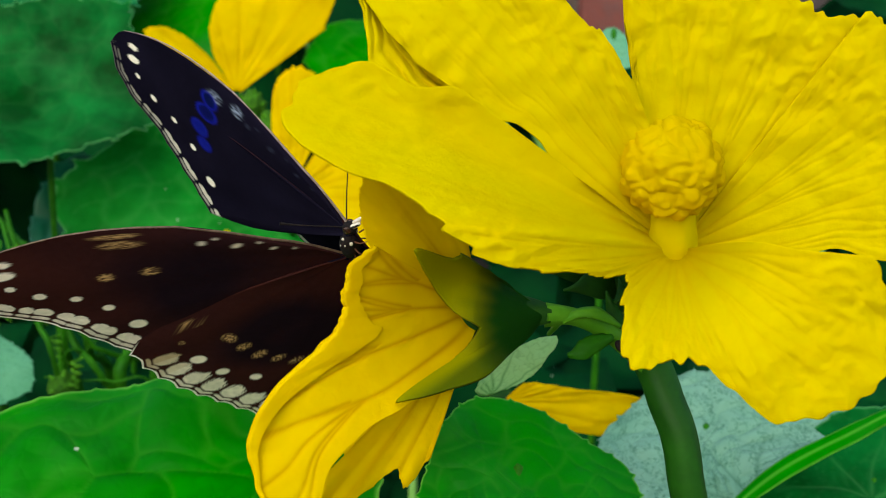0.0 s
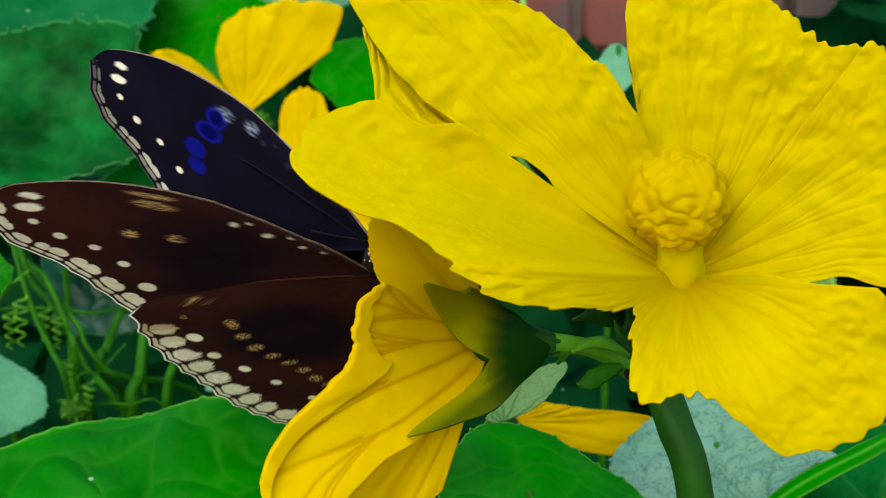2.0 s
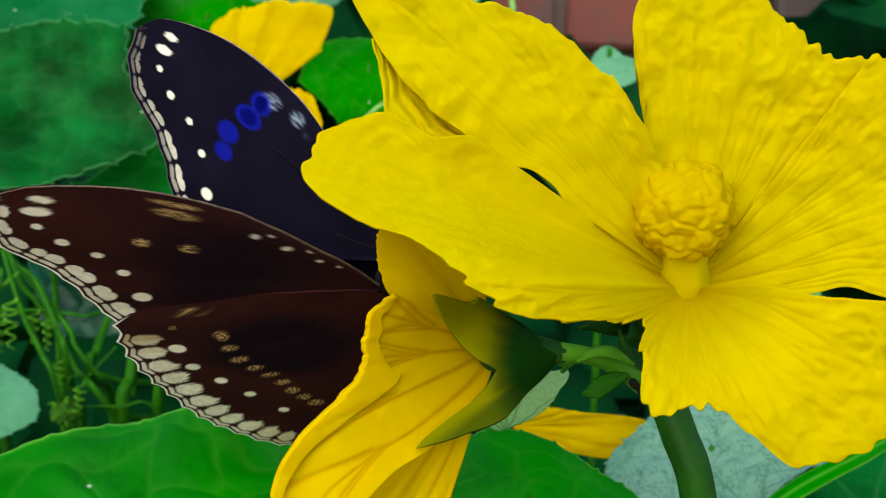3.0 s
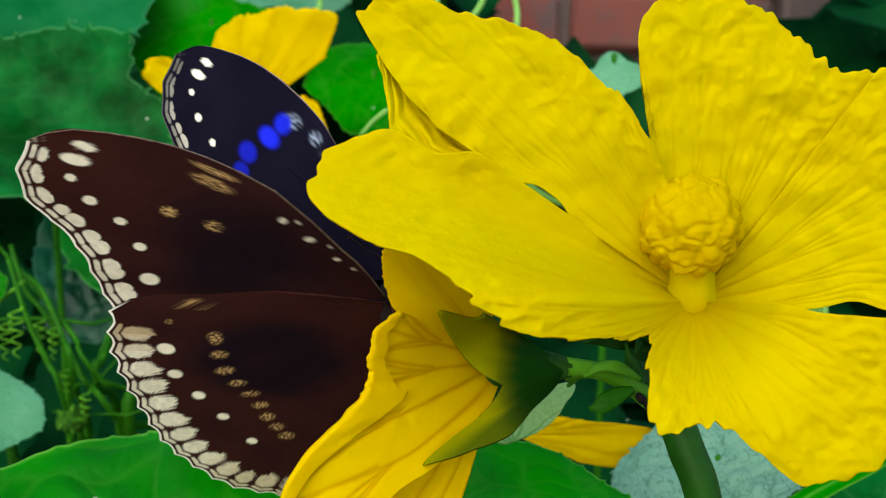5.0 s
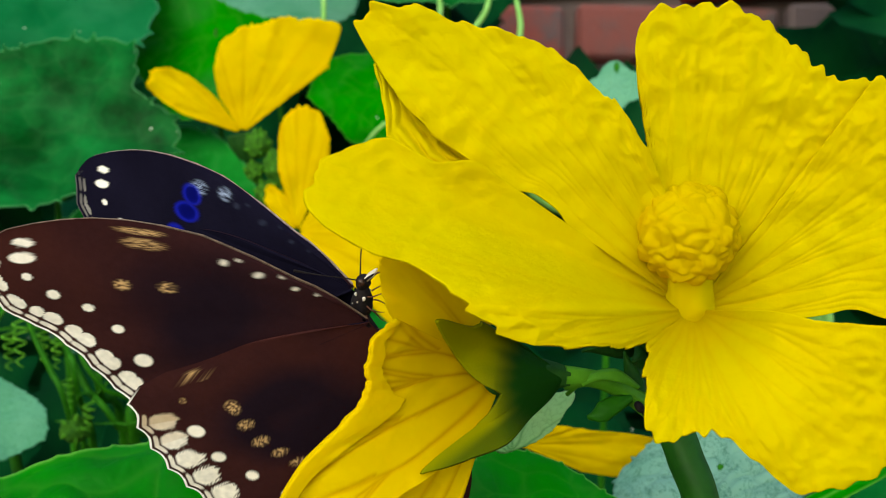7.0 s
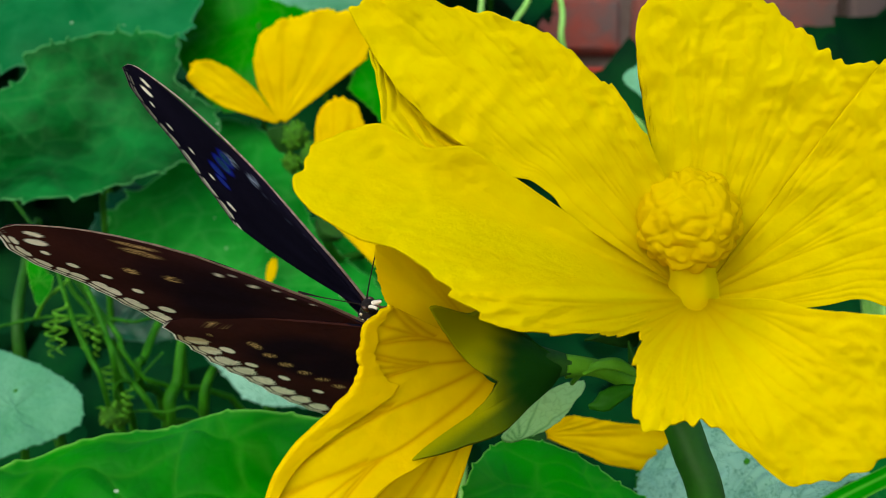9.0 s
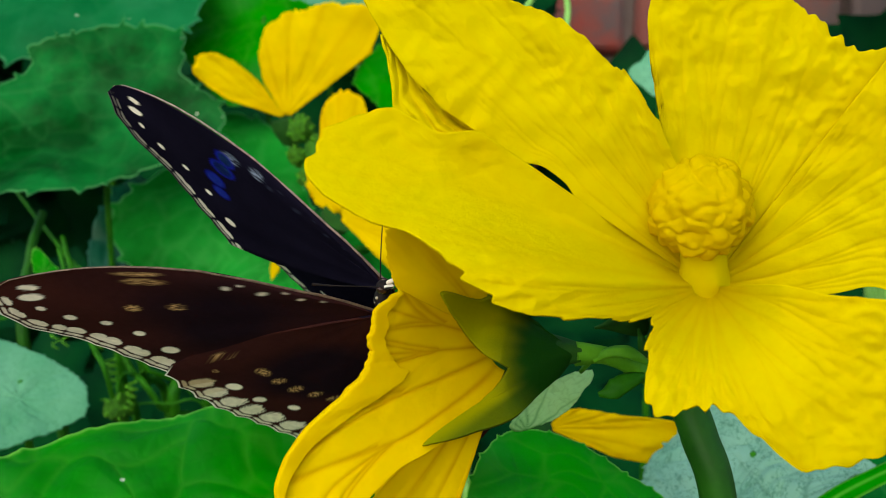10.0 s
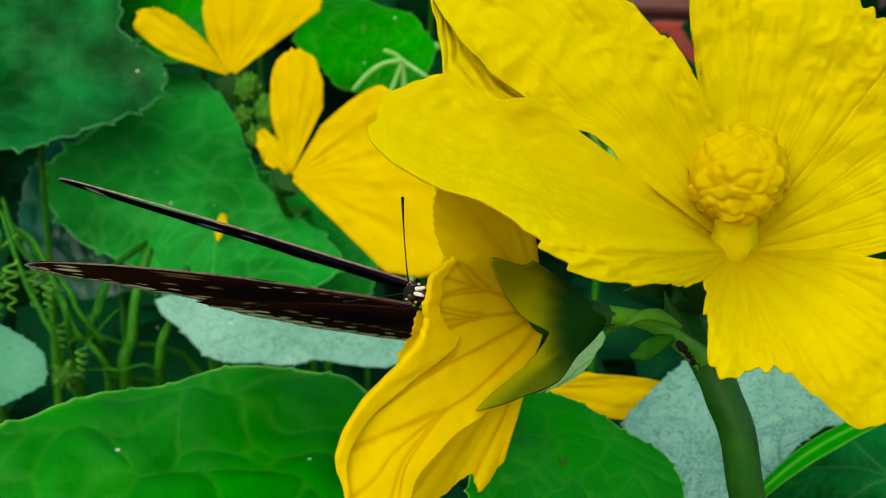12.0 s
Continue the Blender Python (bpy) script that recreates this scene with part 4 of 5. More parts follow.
def hedge():
    """Leaves behind everything, shade put into their colour, too many to count."""
    rnd = random.Random(11)
    verts, faces, vein = [], [], []
    def add(c, size, nrm, spin):
        n = Vector(nrm).normalized()
        u = n.orthogonal().normalized()
        v = n.cross(u)
        cs, sn = math.cos(spin), math.sin(spin)
        u, v = u * cs + v * sn, v * cs - u * sn
        k = len(verts)
        ring = 11
        verts.append(tuple(P(*c)))
        vein.append(0.6)
        for i in range(ring):
            a = 2 * math.pi * i / ring
            r = size * (0.82 + 0.18 * math.cos(5 * a)) * rnd.uniform(0.9, 1.08)
            q = Vector(c) + u * r * math.cos(a) + v * r * math.sin(a) + n * (size * 0.12 * math.cos(2 * a) + 0.1 * size)
            verts.append(tuple(P(*q)))
            vein.append(0.0)
        for i in range(ring):
            faces.append((k, k + 1 + i, k + 1 + (i + 1) % ring))
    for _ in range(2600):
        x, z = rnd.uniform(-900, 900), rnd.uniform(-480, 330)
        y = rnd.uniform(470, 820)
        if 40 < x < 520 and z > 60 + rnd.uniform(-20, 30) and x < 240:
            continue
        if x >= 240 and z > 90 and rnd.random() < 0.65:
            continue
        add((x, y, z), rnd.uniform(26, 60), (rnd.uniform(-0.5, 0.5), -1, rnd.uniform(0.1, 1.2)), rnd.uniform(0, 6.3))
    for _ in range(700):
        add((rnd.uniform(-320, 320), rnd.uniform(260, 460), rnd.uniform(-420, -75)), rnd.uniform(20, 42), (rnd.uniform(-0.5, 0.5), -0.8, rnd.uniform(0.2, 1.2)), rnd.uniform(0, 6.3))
    me = bpy.data.meshes.new("far_foliage")
    me.from_pydata(verts, [], faces)
    a = me.attributes.new("vein", 'FLOAT', 'POINT')
    a.data.foreach_set("value", vein)
    me.polygons.foreach_set("use_smooth", [True] * len(me.polygons))
    ob = part("far_foliage", me, LEAF_GAP_SHADE)
    tagged(ob, "dense vine foliage behind, the shade put into its dark green", "foliage", kind="stuff")


hedge()


def small_ant():
    """A dark ant on the node where the flower stalks meet."""
    ant = thing("ant", "small black ant on the green flower stalk", "ant")
    at = Vector((29.4, 1.2, -23.4))
    lie = Euler((0, radians(52), radians(-20))).to_matrix()
    for name, x, size in (("abdomen", -1.5, (1.0, 0.65, 0.65)), ("thorax", 0.0, (0.75, 0.38, 0.4)), ("head", 1.25, (0.55, 0.5, 0.45))):
        blob(name, tuple(at + lie @ Vector((x, 0, 0))), size, BODY, ant, "", 0.1, 2, 14, 10, lie)
    for side in (-1, 1):
        for k, (x, reach) in enumerate(((0.4, 0.9), (0.0, 0.0), (-0.4, -1.0))):
            line = [Vector((x, 0.3 * side, -0.1)), Vector((x + 0.4 * reach, 1.0 * side, 0.5)), Vector((x + reach, 1.7 * side, -0.6))]
            tube("leg", [tuple(at + lie @ q) for q in line], [0.1, 0.08, 0.05], BODY, ant, "", 12, 6)
        tube("antenna", [tuple(at + lie @ Vector(q)) for q in ((1.6, 0.2 * side, 0.2), (2.1, 0.6 * side, 0.5), (2.7, 0.7 * side, 0.1))], [0.07, 0.06, 0.05], BODY, ant, "", 12, 6)


small_ant()


# ---- butterfly ----
COSTA = [(0.0, 0.0), (6.4, -3.8), (11.1, -5.6), (22.1, -10.0), (30.6, -11.1), (37.8, -10.7), (44.1, -9.0), (49.4, -6.6), (52.2, -3.2)]
OUTER = [(52.4, -2.9), (52.2, 1.6), (49.2, 6.4), (44.2, 8.9), (39.9, 12.1), (36.2, 16.4), (32.3, 20.4)]
INNER = [(32.0, 20.5), (21.0, 15.5), (10.0, 8.2), (0.0, 0.6)]
HIND_LEAD = [(0.0, 0.0), (10.0, 3.6), (21.0, 8.6), (31.0, 17.0)]
HIND_OUTER = [(32.6, 20.6), (30.4, 26.6), (26.7, 32.3), (19.9, 39.9), (11.7, 47.4), (4.0, 51.3), (-3.5, 53.3), (-10.4, 52.4)]
HIND_TAIL = [(-11.0, 52.2), (-17.0, 48.5), (-20.0, 38.0), (-19.0, 24.0), (-10.0, 9.0), (0.0, 0.4)]


def wing_line(pts, n):
    return [(spline([p[0] for p in pts], i / (n - 1)), spline([p[1] for p in pts], i / (n - 1))) for i in range(n)]


def oval(x, y, cx, cy, rx, ry, turn=0.0):
    c, s = math.cos(turn), math.sin(turn)
    dx, dy = x - cx, y - cy
    return math.hypot((dx * c + dy * s) / rx, (-dx * s + dy * c) / ry)


def soft(d, w=0.12):
    return max(0.0, min(1.0, (1 + w - d) / (2 * w)))


FORE_SPOTS = [(46.6, -3.1, 1.9, 0.9, 0.2), (46.4, -5.5, 1.5, 0.72, 0.1), (46.0, -0.2, 0.75, 0.65, 0), (42.6, 2.2, 0.95, 0.85, 0), (38.0, 3.7, 0.85, 0.75, 0), (34.0, 6.8, 0.9, 0.8, 0), (30.4, 11.9, 1.4, 1.3, 0)]
FORE_TAN = [(30.9, -8.0, 2.6, 0.8, 0.0), (31.5, -9.8, 3.0, 0.45, 0.0), (33.5, -1.0, 1.1, 0.8, 0), (27.5, -1.5, 1.2, 0.8, 0)]
FORE_PALE = [(20.4, -6.8, 0.5, 0.5, 0), (15.7, -5.5, 0.7, 0.45, 0.4), (10.6, -4.0, 0.5, 0.3, 0.4), (18.5, -7.4, 0.3, 0.25, 0), (12.6, -5.6, 0.3, 0.2, 0.4), (7.6, -3.4, 0.35, 0.2, 0.5)]
HIND_SPOTS = [(22.4, 24.2, 1.3, 1.15, 0), (18.8, 28.9, 1.1, 1.0, 0), (13.5, 32.0, 1.0, 0.9, 0), (7.8, 35.2, 0.95, 0.85, 0), (0.8, 39.0, 0.9, 0.8, 0)]
HIND_TAN = [(22.9, 13.3, 1.5, 0.9, 0.2), (24.6, 18.4, 0.5, 0.5, 0), (17.4, 18.6, 1.0, 1.3, 0.6), (15.2, 21.6, 1.2, 0.9, 0.6), (12.8, 24.7, 1.3, 0.9, 0.7), (9.8, 26.4, 1.3, 0.7, 0.6), (6.9, 27.9, 1.3, 0.7, 0.6), (4.2, 29.8, 1.2, 0.8, 0.6), (1.8, 31.9, 1.1, 1.0, 0.6), (-0.8, 33.6, 1.1, 0.9, 0.6), (-3.4, 35.2, 1.2, 1.0, 0.6)]
BLUE_PATCH = [(28.7, -6.3, 1.5, 1.5, 0, 1.0), (29.6, -3.3, 2.0, 1.4, 0, 1.0), (31.5, 0.8, 1.7, 1.5, 0, 0.7), (30.9, 3.9, 1.5, 1.3, 0, 0.6)]
CREAM = (0.98, 0.89, 0.80)
TAN = (0.62, 0.38, 0.17)


def scale_colour(x, y, m, s, fore, outside):
    """Colour of the wing scales: m is the way in from the outer margin, s the way along it."""
    n1 = noise.noise(Vector((x / 7, y / 7, 3)))
    n2 = noise.noise(Vector((x * 1.1, y * 1.1, 8)))
    blue = 0.0
    if outside:
        dark, brown = Vector((0.013, 0.007, 0.012)), Vector((0.048, 0.0145, 0.0125))
        if fore:
            k = 0.45 + 0.6 * max(0, (x - 24) / 28) + 0.25 * n1 - 0.5 * soft(oval(x, y, 22, 2, 9, 8), 0.5)
        else:
            k = 0.75 + 0.3 * n1 - 0.85 * soft(oval(x, y, 8, 19, 11, 8, 0.4), 0.35)
        col = dark.lerp(brown, max(0, min(1, k)))
    else:
        col = Vector((0.0072, 0.0062, 0.015)) * (1 + 0.3 * n1)
        if fore:
            for q in BLUE_PATCH:
                blue = max(blue, soft(oval(x, y, *q[:5]), 0.25) * q[5])
    def paint(c, k):
        nonlocal col
        col = col.lerp(Vector(c), max(0.0, min(1.0, k)))
    size = (0.92 if fore else 1.0) if outside else 0.74
    for q in (FORE_SPOTS if fore else HIND_SPOTS):
        paint(CREAM, soft(oval(x, y, q[0], q[1], q[2] * size, q[3] * size, q[4])))
    for q in (FORE_TAN if fore else HIND_TAN):
        dust = noise.noise(Vector((x * 2.6, y * 2.6, 5)))
        paint(TAN, (1.0 if outside else 0.0) * soft(oval(x, y, *q), 0.3) * max(0.1, min(1.0, 0.45 + 2.4 * dust)))
    if fore:
        for q in FORE_PALE:
            paint(CREAM if outside else (0.1, 0.12, 0.2), soft(oval(x, y, *q), 0.3) * (0.75 if outside else 0.15))
    if fore and not outside:
        # pale blue dusting at the front end of the sheen patch
        for q in ((27.6, -7.6, 1.5, 1.0, 0.4), (22.6, -8.0, 1.0, 0.9, 0.3)):
            paint((0.35, 0.42, 0.62), soft(oval(x, y, *q), 0.4) * max(0.0, min(1.0, 0.3 + 2.6 * noise.noise(Vector((x * 2.2, y * 2.2, 9))))))
    # scalloped margin: white fringe, a row of bars, then a row of pale thumb-shaped spots, all parted by dark veins
    step = 2.45 if fore else 2.3
    cell = ((s / step) % 1.0 - 0.5) + 0.04 * n2
    near_tip = max(0.0, min(1.0, s / 26)) if fore else 1.0
    fringe = 0.34 if outside else 0.2
    if m < fringe:
        paint((0.97, 0.93, 0.9), 1.0 if outside else 0.08)
    elif m < 8.0 and (fore or s > 2.3):
        tone = Vector(CREAM) * (0.93 + 0.15 * n2)
        if not fore:
            tone = tone.lerp(Vector((0.55, 0.36, 0.18)), 0.75 * max(0.0, min(1.0, (11 - s) / 8)) + 0.5 * max(0.0, min(1.0, (s - 38) / 12)))
        bar = 0.26 + 0.16 * near_tip if fore else 0.36
        mid = 0.72 + bar
        paint(tone * 0.9, soft((abs(cell / 0.41) ** 3.2 + abs((m - mid) / bar) ** 3.2) ** 0.31, 0.16) * (1.0 if outside else 0.12 + 0.3 * near_tip))
        start = mid + bar + 0.34
        long = (1.1 + 1.3 * near_tip) if fore else (4.6 + 0.5 * math.sin(s * 0.9))
        if not outside:
            long *= 0.55
        half = long / 2
        dm = (m - start - half) / half
        pw = 3.5 if dm < 0 else 2.0
        wide = (0.39 if fore else 0.42) - (0.10 * max(0.0, dm) if fore else 0.04 * max(0.0, dm))
        paint(tone, soft((abs(cell / wide) ** pw + abs(dm) ** pw) ** (1 / pw), 0.08) * (1.0 if outside else 0.15 + 0.6 * near_tip))
    return col, min(1.0, blue)


def wing(name, fore, face_out, butterfly, label, lift):
    """One wing: a thin plate with scales on both faces. face_out: its upper face here is the outside of the closed wing."""
    if fore:
        edge, margin, tail = wing_line(COSTA, 80), wing_line(OUTER, 190), wing_line(INNER, 50)
        edge = edge[1:]
    else:
        edge, margin, tail = wing_line(HIND_LEAD, 26)[1:], wing_line(HIND_OUTER, 300), wing_line(HIND_TAIL, 56)
    tail = tail[1:-1]
    # arc length along the margin, and scallops
    acc, arc = 0.0, [0.0]
    for a, b in zip(margin, margin[1:]):
        acc += math.dist(a, b)
        arc.append(acc)
    cut = []
    for (x, y), s in zip(margin, arc):
        wave = (0.85 if not fore else 0.4) * abs(math.sin(math.pi * s / (4.6 if not fore else 4.9)))
        d = math.hypot(x, y)
        cut.append((x * (1 - wave / d), y * (1 - wave / d)))
    rim = edge + cut + tail
    marks = np.array(cut)
    arcs = np.array(arc)
    rings = 130
    pts, cols_, blues = [], [], []
    fracs = [0.02 + 0.98 * (1 - (1 - i / (rings - 1)) ** 1.35) for i in range(rings)]
    sides = ((1, face_out), (-1, not face_out))
    verts, faces = [], []
    w = len(rim)
    for sign, outside in sides:
        off = len(verts)
        for f in fracs:
            for x0, y0 in rim:
                x, y = x0 * f, y0 * f
                d = np.hypot(marks[:, 0] - x, marks[:, 1] - y)
                k = int(d.argmin())
                tx, ty = marks[min(k + 1, len(marks) - 1)] - marks[max(k - 1, 0)]
                slide = ((x - marks[k, 0]) * tx + (y - marks[k, 1]) * ty) / max(1e-6, math.hypot(tx, ty))
                c, b = scale_colour(x, y, float(d[k]), float(arcs[k]) + max(-0.2, min(0.2, slide)), fore, outside)
                camber = 0.9 * math.sin(math.pi * min(1, f)) + 0.22 * math.cos(2 * math.pi * math.atan2(y, x) * 3.2) * f
                verts.append((x / 1000, y / 1000, (lift + camber * (0.5 if fore else 0.35) + sign * 0.06) / 1000))
                cols_.append((*c, 1.0))
                blues.append(b)
        for i in range(rings - 1):
            for j in range(w - 1):
                q = (off + i * w + j, off + i * w + j + 1, off + (i + 1) * w + j + 1, off + (i + 1) * w + j)
                faces.append(q if sign > 0 else q[::-1])
    half = len(verts) // 2
    for j in range(w - 1):
        a = (rings - 1) * w + j
        faces.append((a, a + 1, half + a + 1, half + a))
    me = bpy.data.meshes.new(name)
    me.from_pydata(verts, [], faces)
    a = me.attributes.new("scales", 'FLOAT_COLOR', 'POINT')
    a.data.foreach_set("color", np.array(cols_, dtype=np.float32).ravel())
    a = me.attributes.new("sheen_blue", 'FLOAT', 'POINT')
    a.data.foreach_set("value", blues)
    me.polygons.foreach_set("use_smooth", [True] * len(me.polygons))
    me.update()
    ob = part(name, me, WING, butterfly, label)
    # front rib, raised along the leading edge; grazing light painted on the far one
    if fore:
        rib = [(x / 1000, y / 1000, (lift if face_out else lift - 0.25) / 1000) for x, y in edge[::6]]
        verts, faces = [], []
        for i, q in enumerate(rib):
            r = 0.00015 * (1.4 - i / len(rib))
            for j in range(6):
                t = math.pi * j / 3
                verts.append((q[0] + r * math.cos(t) * 0.3, q[1] + r * math.cos(t), q[2] + r * math.sin(t)))
        for i in range(len(rib) - 1):
            for j in range(6):
                faces.append((i * 6 + j, i * 6 + (j + 1) % 6, (i + 1) * 6 + (j + 1) % 6, (i + 1) * 6 + j))
        rm = bpy.data.meshes.new("wing_rib")
        rm.from_pydata(verts, [], faces)
        part("wing_rib", rm, RIB if face_out else RIB_LIT, ob)
    return ob


# far wing's rib made pale: grazing light put into its colour
RIB_LIT = plain("rib_lit", (0.12, 0.08, 0.07), (0.30, 0.22, 0.19), 0.6, 900)
RIB = plain("rib_tan", (0.06, 0.035, 0.025), (0.16, 0.10, 0.07), 0.6, 900)


def limb(name, pts, radii, mat, parent, steps=24, sides=8):
    """A thin jointed limb in the animal's own space."""
    ob = tube(name, pts, radii, mat, parent, "", steps, sides)
    for q in ob.data.vertices:
        q.co.z -= EYE_HEIGHT / 1000
    return ob


def build_butterfly():
    bf = thing("butterfly", "dark brown butterfly with cream margin spots feeding on a flower", "butterfly")
    k = 0.6
    def lump(name, c, size, mat, parent, label="", rough=0.0, seed=0, u=14, v=10, turn=None):
        return blob(name, tuple(q * k for q in c), tuple(q * k for q in size), mat, parent, label, rough, seed, u, v, turn, True)
    def thin_limb(name, pts, radii, mat, parent):
        return limb(name, [tuple(q * k for q in p) for p in pts], [q * k for q in radii], mat, parent)
    lump("thorax", (0, 0, 0), (4.6, 2.4, 2.5), BODY, bf, "", 0.2, 1, 24, 18)
    lump("abdomen", (-9.0, 0, -4.6), (8.0, 1.8, 1.8), BODY, bf, "", 0.1, 2, 24, 18, Euler((0, radians(-32), 0)).to_matrix())
    head = lump("head", (5.6, 0, 0.4), (1.9, 1.7, 1.7), BODY, bf, "", 0.15, 3, 20, 14)
    for s in (-1, 1):
        lump("eye", (6.1, s * 1.25, 0.55), (1.05, 0.75, 1.05), EYE, head, "", 0.0, 0, 18, 14)
        turn = Euler((0, radians(38), radians(s * 10))).to_matrix()
        lump("palp", (7.6, s * 0.65, -0.9), (2.5, 0.55, 0.6), WHITE, head, "pale furry palp", 0.2, 4, 14, 10, turn)
        lump("palp_stripe", (7.7, s * 1.12, -0.85), (2.3, 0.25, 0.3), BODY, head, "", 0.1, 4, 12, 8, turn)
        for x, dx in ((3.0, 3.5), (0.5, -0.5), (-2.0, -4.0)):
            thin_limb("leg", [(x, s * 1.5, -1.6), (x + dx * 0.3, s * 2.4, -3.0), (x + dx * 0.6, s * 2.2, -4.6), (x + dx * 0.6, s * 1.6, -6.0)], [0.22, 0.17, 0.13, 0.08], BODY_BROWN, bf)
        for i, (x, y, z, r) in enumerate([(3.2, 1.9, 1.3, 0.42), (1.4, 2.25, 0.6, 0.25), (2.6, 2.1, -0.8, 0.5), (0.4, 1.7, 1.8, 0.22)]):
            lump("body_spot", (x, s * y, z), (r * 1.2, r * 0.7, r * 0.8), WHITE, bf, "", 0.4, i, 10, 8)
    thin_limb("antenna", [(6.2, 0.6, 1.3), (8.6, 5.0, 2.8), (12.0, 12.0, 4.8), (15.0, 19.5, 6.6)], [0.2, 0.15, 0.15, 0.36], BODY, head)
    thin_limb("antenna", [(6.2, -0.6, 1.3), (6.6, -1.8, 4.5), (7.0, -3.8, 10.0), (7.6, -5.6, 15.5)], [0.2, 0.15, 0.15, 0.36], BODY, head)
    thin_limb("proboscis", [(7.0, 0, -1.2), (9.2, 0, -3.0), (9.8, 0, -6.0), (8.6, 0, -8.6)], [0.25, 0.2, 0.16, 0.1], BODY_BROWN, head)
    near_fore = wing("forewing", True, True, bf, "brown wing outside with cream spots", 0.0)
    near_hind = wing("hindwing", False, True, bf, "brown wing outside with cream margin ovals", 0.28)
    far_fore = wing("forewing", True, False, bf, "black wing inside with a blue sheen patch", 0.2)
    far_hind = wing("hindwing", False, False, bf, "black wing inside with cream margin ovals", -0.1)
    return bf, (near_fore, near_hind), (far_fore, far_hind)


BUTTERFLY, NEAR_WINGS, FAR_WINGS = build_butterfly()

# seconds, place in millimetres, turns in degrees
BODY_ROWS = [
    (0, -10.3, 1.6, -8.2, 72.1, -39.3, -83.2),
    (0.5, -11, -2.6, -6.3, 67.2, -36.5, -86.4),
    (0.8, -12.4, -1.7, -5.9, 73.8, -37.8, -92.6),
    (1, -10.5, -2.8, -5.7, 72.3, -36.7, -89.7),
    (1.5, -8.8, -0.4, -5.4, 64.3, -35.7, -76.4),
    (2, -8.2, 0.3, -5.6, 62.6, -40.3, -69.7),
    (2.5, -7.4, -0.4, -5.8, 56.2, -40.7, -58.7),
    (3, -6.9, -1.6, -6.1, 52, -41, -54),
    (5, -7.3, 0, -6.3, 34.5, -45.2, -38.9),
    (5.5, -8.2, -1.6, -7.3, 34.2, -51.8, -41.2),
    (6, -8.1, -1.2, -8, 31.8, -52.8, -42.1),
    (6.5, -11.4, -1.6, -6.9, 52.5, -63, -63),
    (8.5, -9.7, -4.1, -9, 66.6, -33.2, -83.8),
    (9, -9.9, -2.7, -10.5, 60.5, -24.8, -82.4),
    (9.5, -10.5, -0.5, -11.8, 69.3, -28.6, -85.2),
    (10, -9.1, -3.2, -10.2, 71.2, -32, -83.4),
    (10.5, -10.7, -3.4, -9.7, 71.9, -32.3, -84.4),
    (11, -10.8, -4.9, -10.7, 80.6, -27.1, -90.3),
    (11.5, -11, -1, -10.7, 68.5, -15.1, -94.6),
    (12, -10.5, -0.5, -14.3, 79.2, -10.1, -90.3),
]

# the wings turn on the body, in its own space
NEAR_ROWS = [
    (0, -3.2, 0.4, 0.5, 176.2, -63.1, -88.7),
    (0.5, -2.2, -1.1, -0.4, 173.4, -67, -86.6),
    (0.8, -0.4, -1.8, -0.5, 178.7, -51.7, -85.5),
    (1, -2.4, -0.7, -0.1, 175.3, -53.7, -83.9),
    (1.5, -1.7, -0.8, -0.5, 167.7, -73, -81.1),
    (2, -1.9, -0.8, -0.3, 171.4, -73.4, -86.8),
    (2.5, -1.8, -1.4, 0.4, 179.6, -67.2, -96.6),
    (3, -1.6, -1.6, 0.1, 178, -68, -96.9),
    (5, -1.5, -0.7, -0.3, 172.2, -64.9, -90.6),
    (5.5, -1.1, -1.6, 0, 175, -60, -90.2),
    (6, -1.7, -0.5, 0.6, 178.6, -52.3, -92.8),
    (6.5, -1.4, -1.8, -2, 170.6, -69.5, -88.8),
    (8.5, -0.9, -1.9, -0.4, 167.9, -78.9, -79.5),
    (9, 0.3, -1.3, -0.4, -179.3, -74.1, -89.8),
    (9.5, -0.6, -2.1, -0.2, -177.4, -46.9, -85.6),
    (10, -1.2, -1.5, 0.3, 180, -71.8, -89.3),
    (10.5, -0.1, -1.4, -0.4, 174.3, -80, -88.1),
    (11, -0.8, -1.1, 0.2, 176.1, -66.8, -81.7),
    (11.5, 1.1, -2.2, -0.6, 165.8, -61.1, -74.1),
    (12, 0.7, -1.6, -0.2, 151.5, -83.4, -58.5),
]
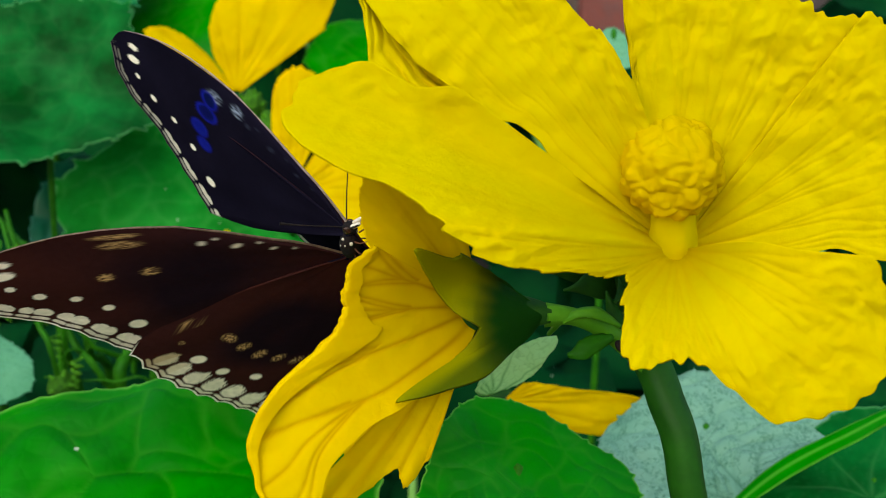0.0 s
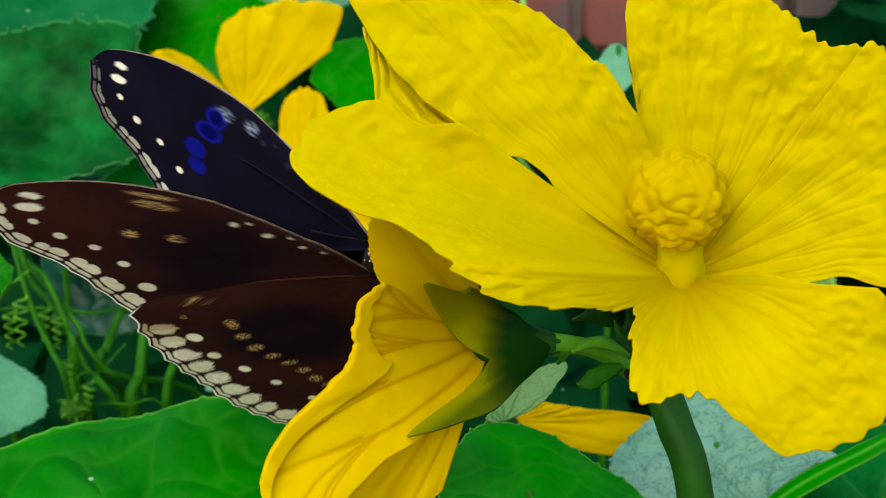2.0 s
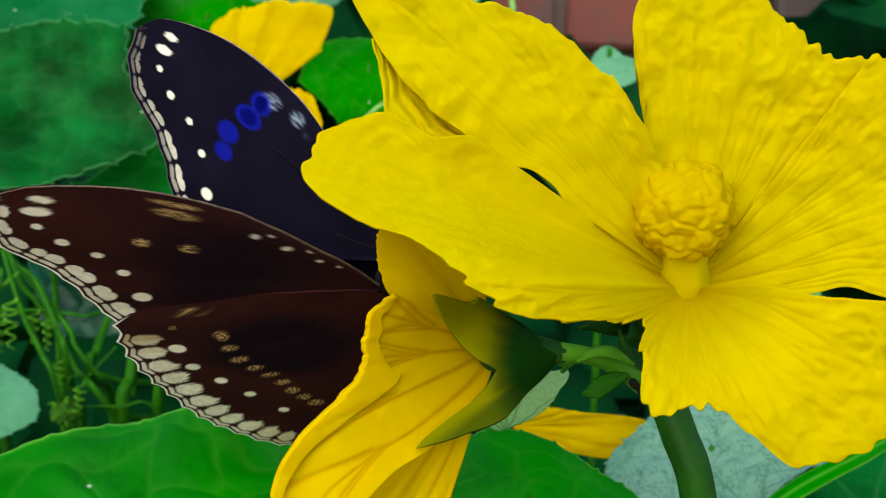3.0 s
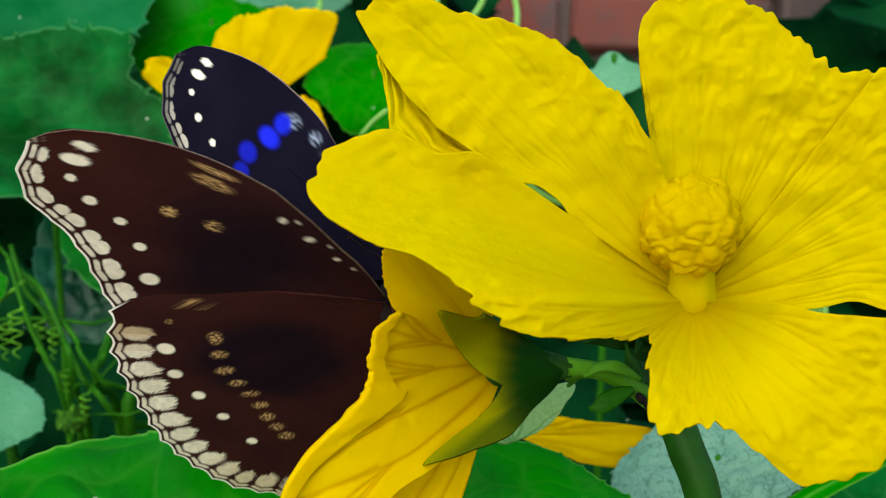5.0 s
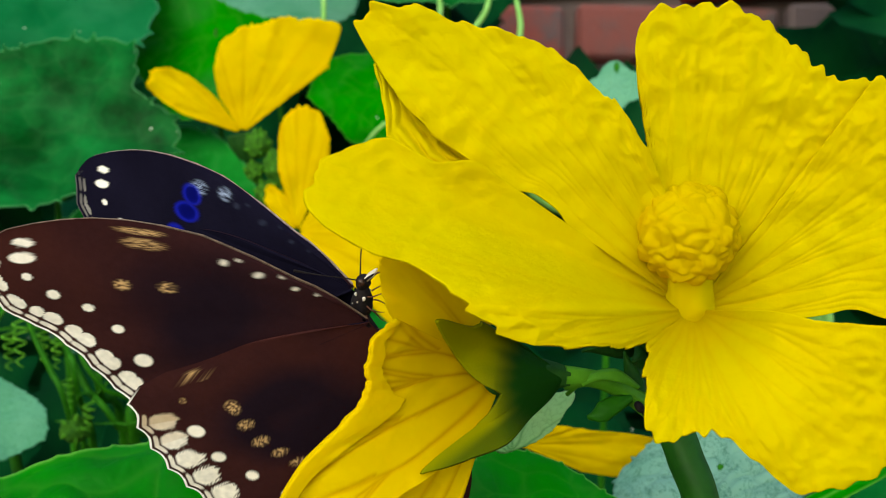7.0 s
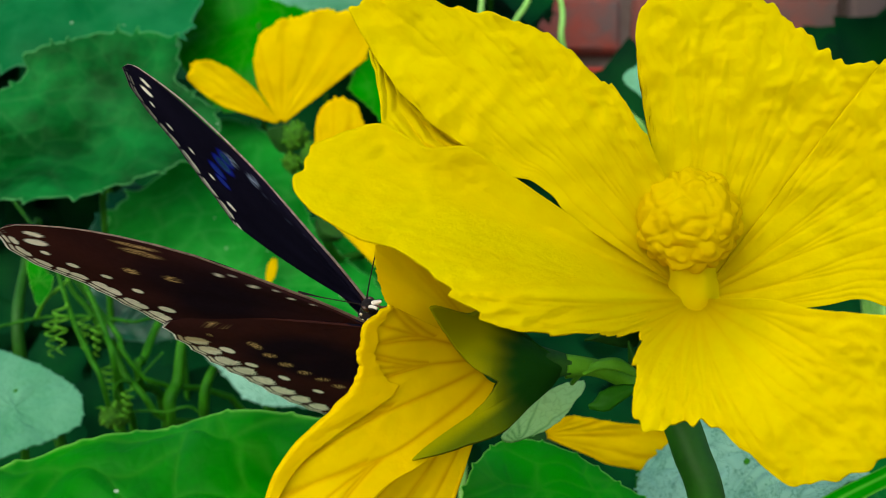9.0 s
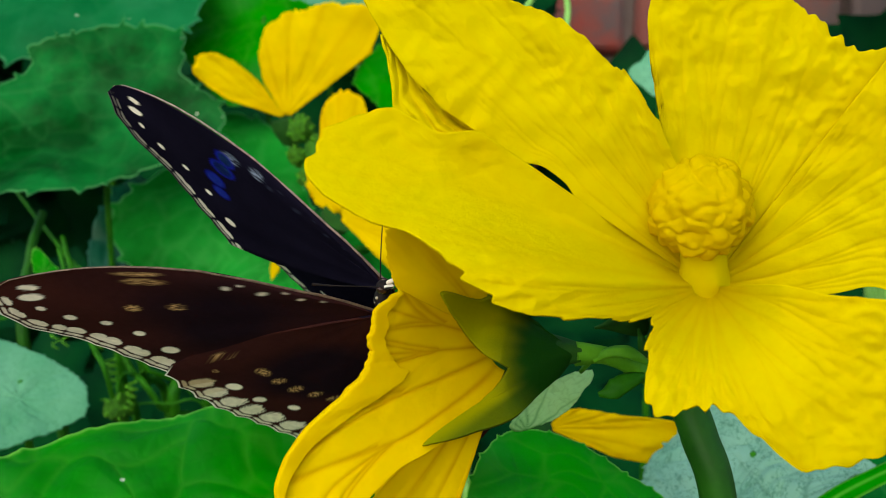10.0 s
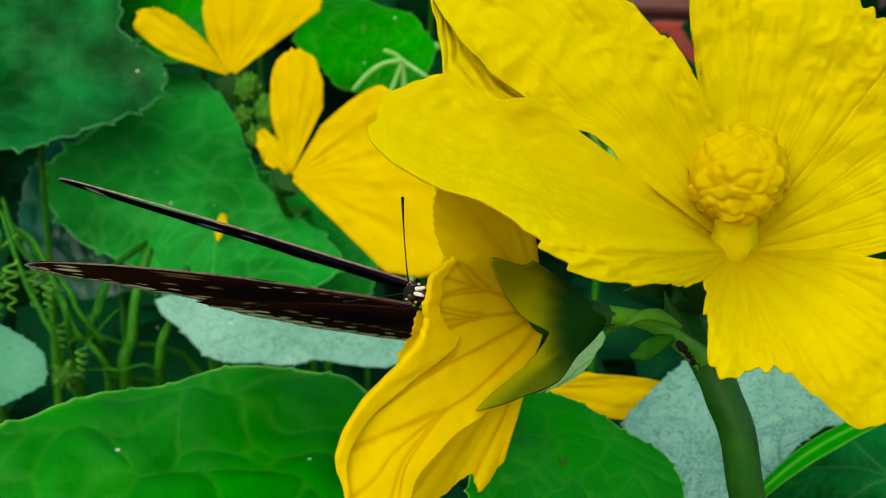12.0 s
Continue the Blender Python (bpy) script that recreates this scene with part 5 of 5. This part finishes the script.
FAR_ROWS = [
    (0, 3.2, -0.4, -0.5, -3.8, -63, 95.5),
    (0.5, 2.2, 1.1, 0.4, -6.5, -66.8, 98.7),
    (0.8, 0.4, 1.8, 0.5, -1.3, -51.8, 87.5),
    (1, 2.4, 0.7, 0.1, -4.7, -53.9, 91.4),
    (1.5, 1.7, 0.8, 0.5, -12.1, -72.7, 104.4),
    (2, 1.9, 0.8, 0.3, -8.4, -73, 103.1),
    (2.5, 1.8, 1.4, -0.4, -0.4, -67.2, 97.4),
    (3, 1.6, 1.6, -0.1, -1.9, -67.7, 100.5),
    (5, 1.5, 0.7, 0.3, -7.5, -64.1, 104.5),
    (5.5, 1.1, 1.6, -0, -4.9, -59.6, 98.8),
    (6, 1.7, 0.5, -0.6, -1.4, -52.2, 95),
    (6.5, 1.4, 1.8, 2, -9.1, -68.6, 106.1),
    (8.5, 0.9, 1.9, 0.4, -12, -78.8, 103.2),
    (9, -0.3, 1.3, 0.4, 0.7, -74.1, 88.5),
    (9.5, 0.6, 2.1, 0.2, 2.5, -46.5, 81.9),
    (10, 1.2, 1.5, -0.3, -0, -71.8, 89.3),
    (10.5, 0.1, 1.4, 0.4, -5.6, -79.9, 99.2),
    (11, 0.8, 1.1, -0.2, -3.9, -67.1, 88.9),
    (11.5, -1.1, 2.2, 0.6, -14.5, -61.9, 99.5),
    (12, -0.7, 1.6, 0.2, -30, -83.7, 116.7),
]


def motions():
    """The butterfly shifts on the flower and opens and closes its wings."""
    walk(BUTTERFLY, [(t, Matrix.Translation(P(x, y, z)) @ pose(0, 0, 0, a, b, c)) for t, x, y, z, a, b, c in BODY_ROWS])
    for wings, rows in ((NEAR_WINGS, NEAR_ROWS), (FAR_WINGS, FAR_ROWS)):
        for w in wings:
            # the far hindwing is turned under its forewing to stay hidden from the camera
            def tuck(t):
                lean = -24 if t < 7 else -12 if t < 10.7 else 0
                return pose(0, 0, 0, lean, 0, 0) @ pose(0, 0, 0, 0, 0, -28) if w == FAR_WINGS[1] else Matrix()
            walk(w, [(t, pose(x / 1000, y / 1000, z / 1000, a, b, c) @ tuck(t)) for t, x, y, z, a, b, c in rows])


motions()
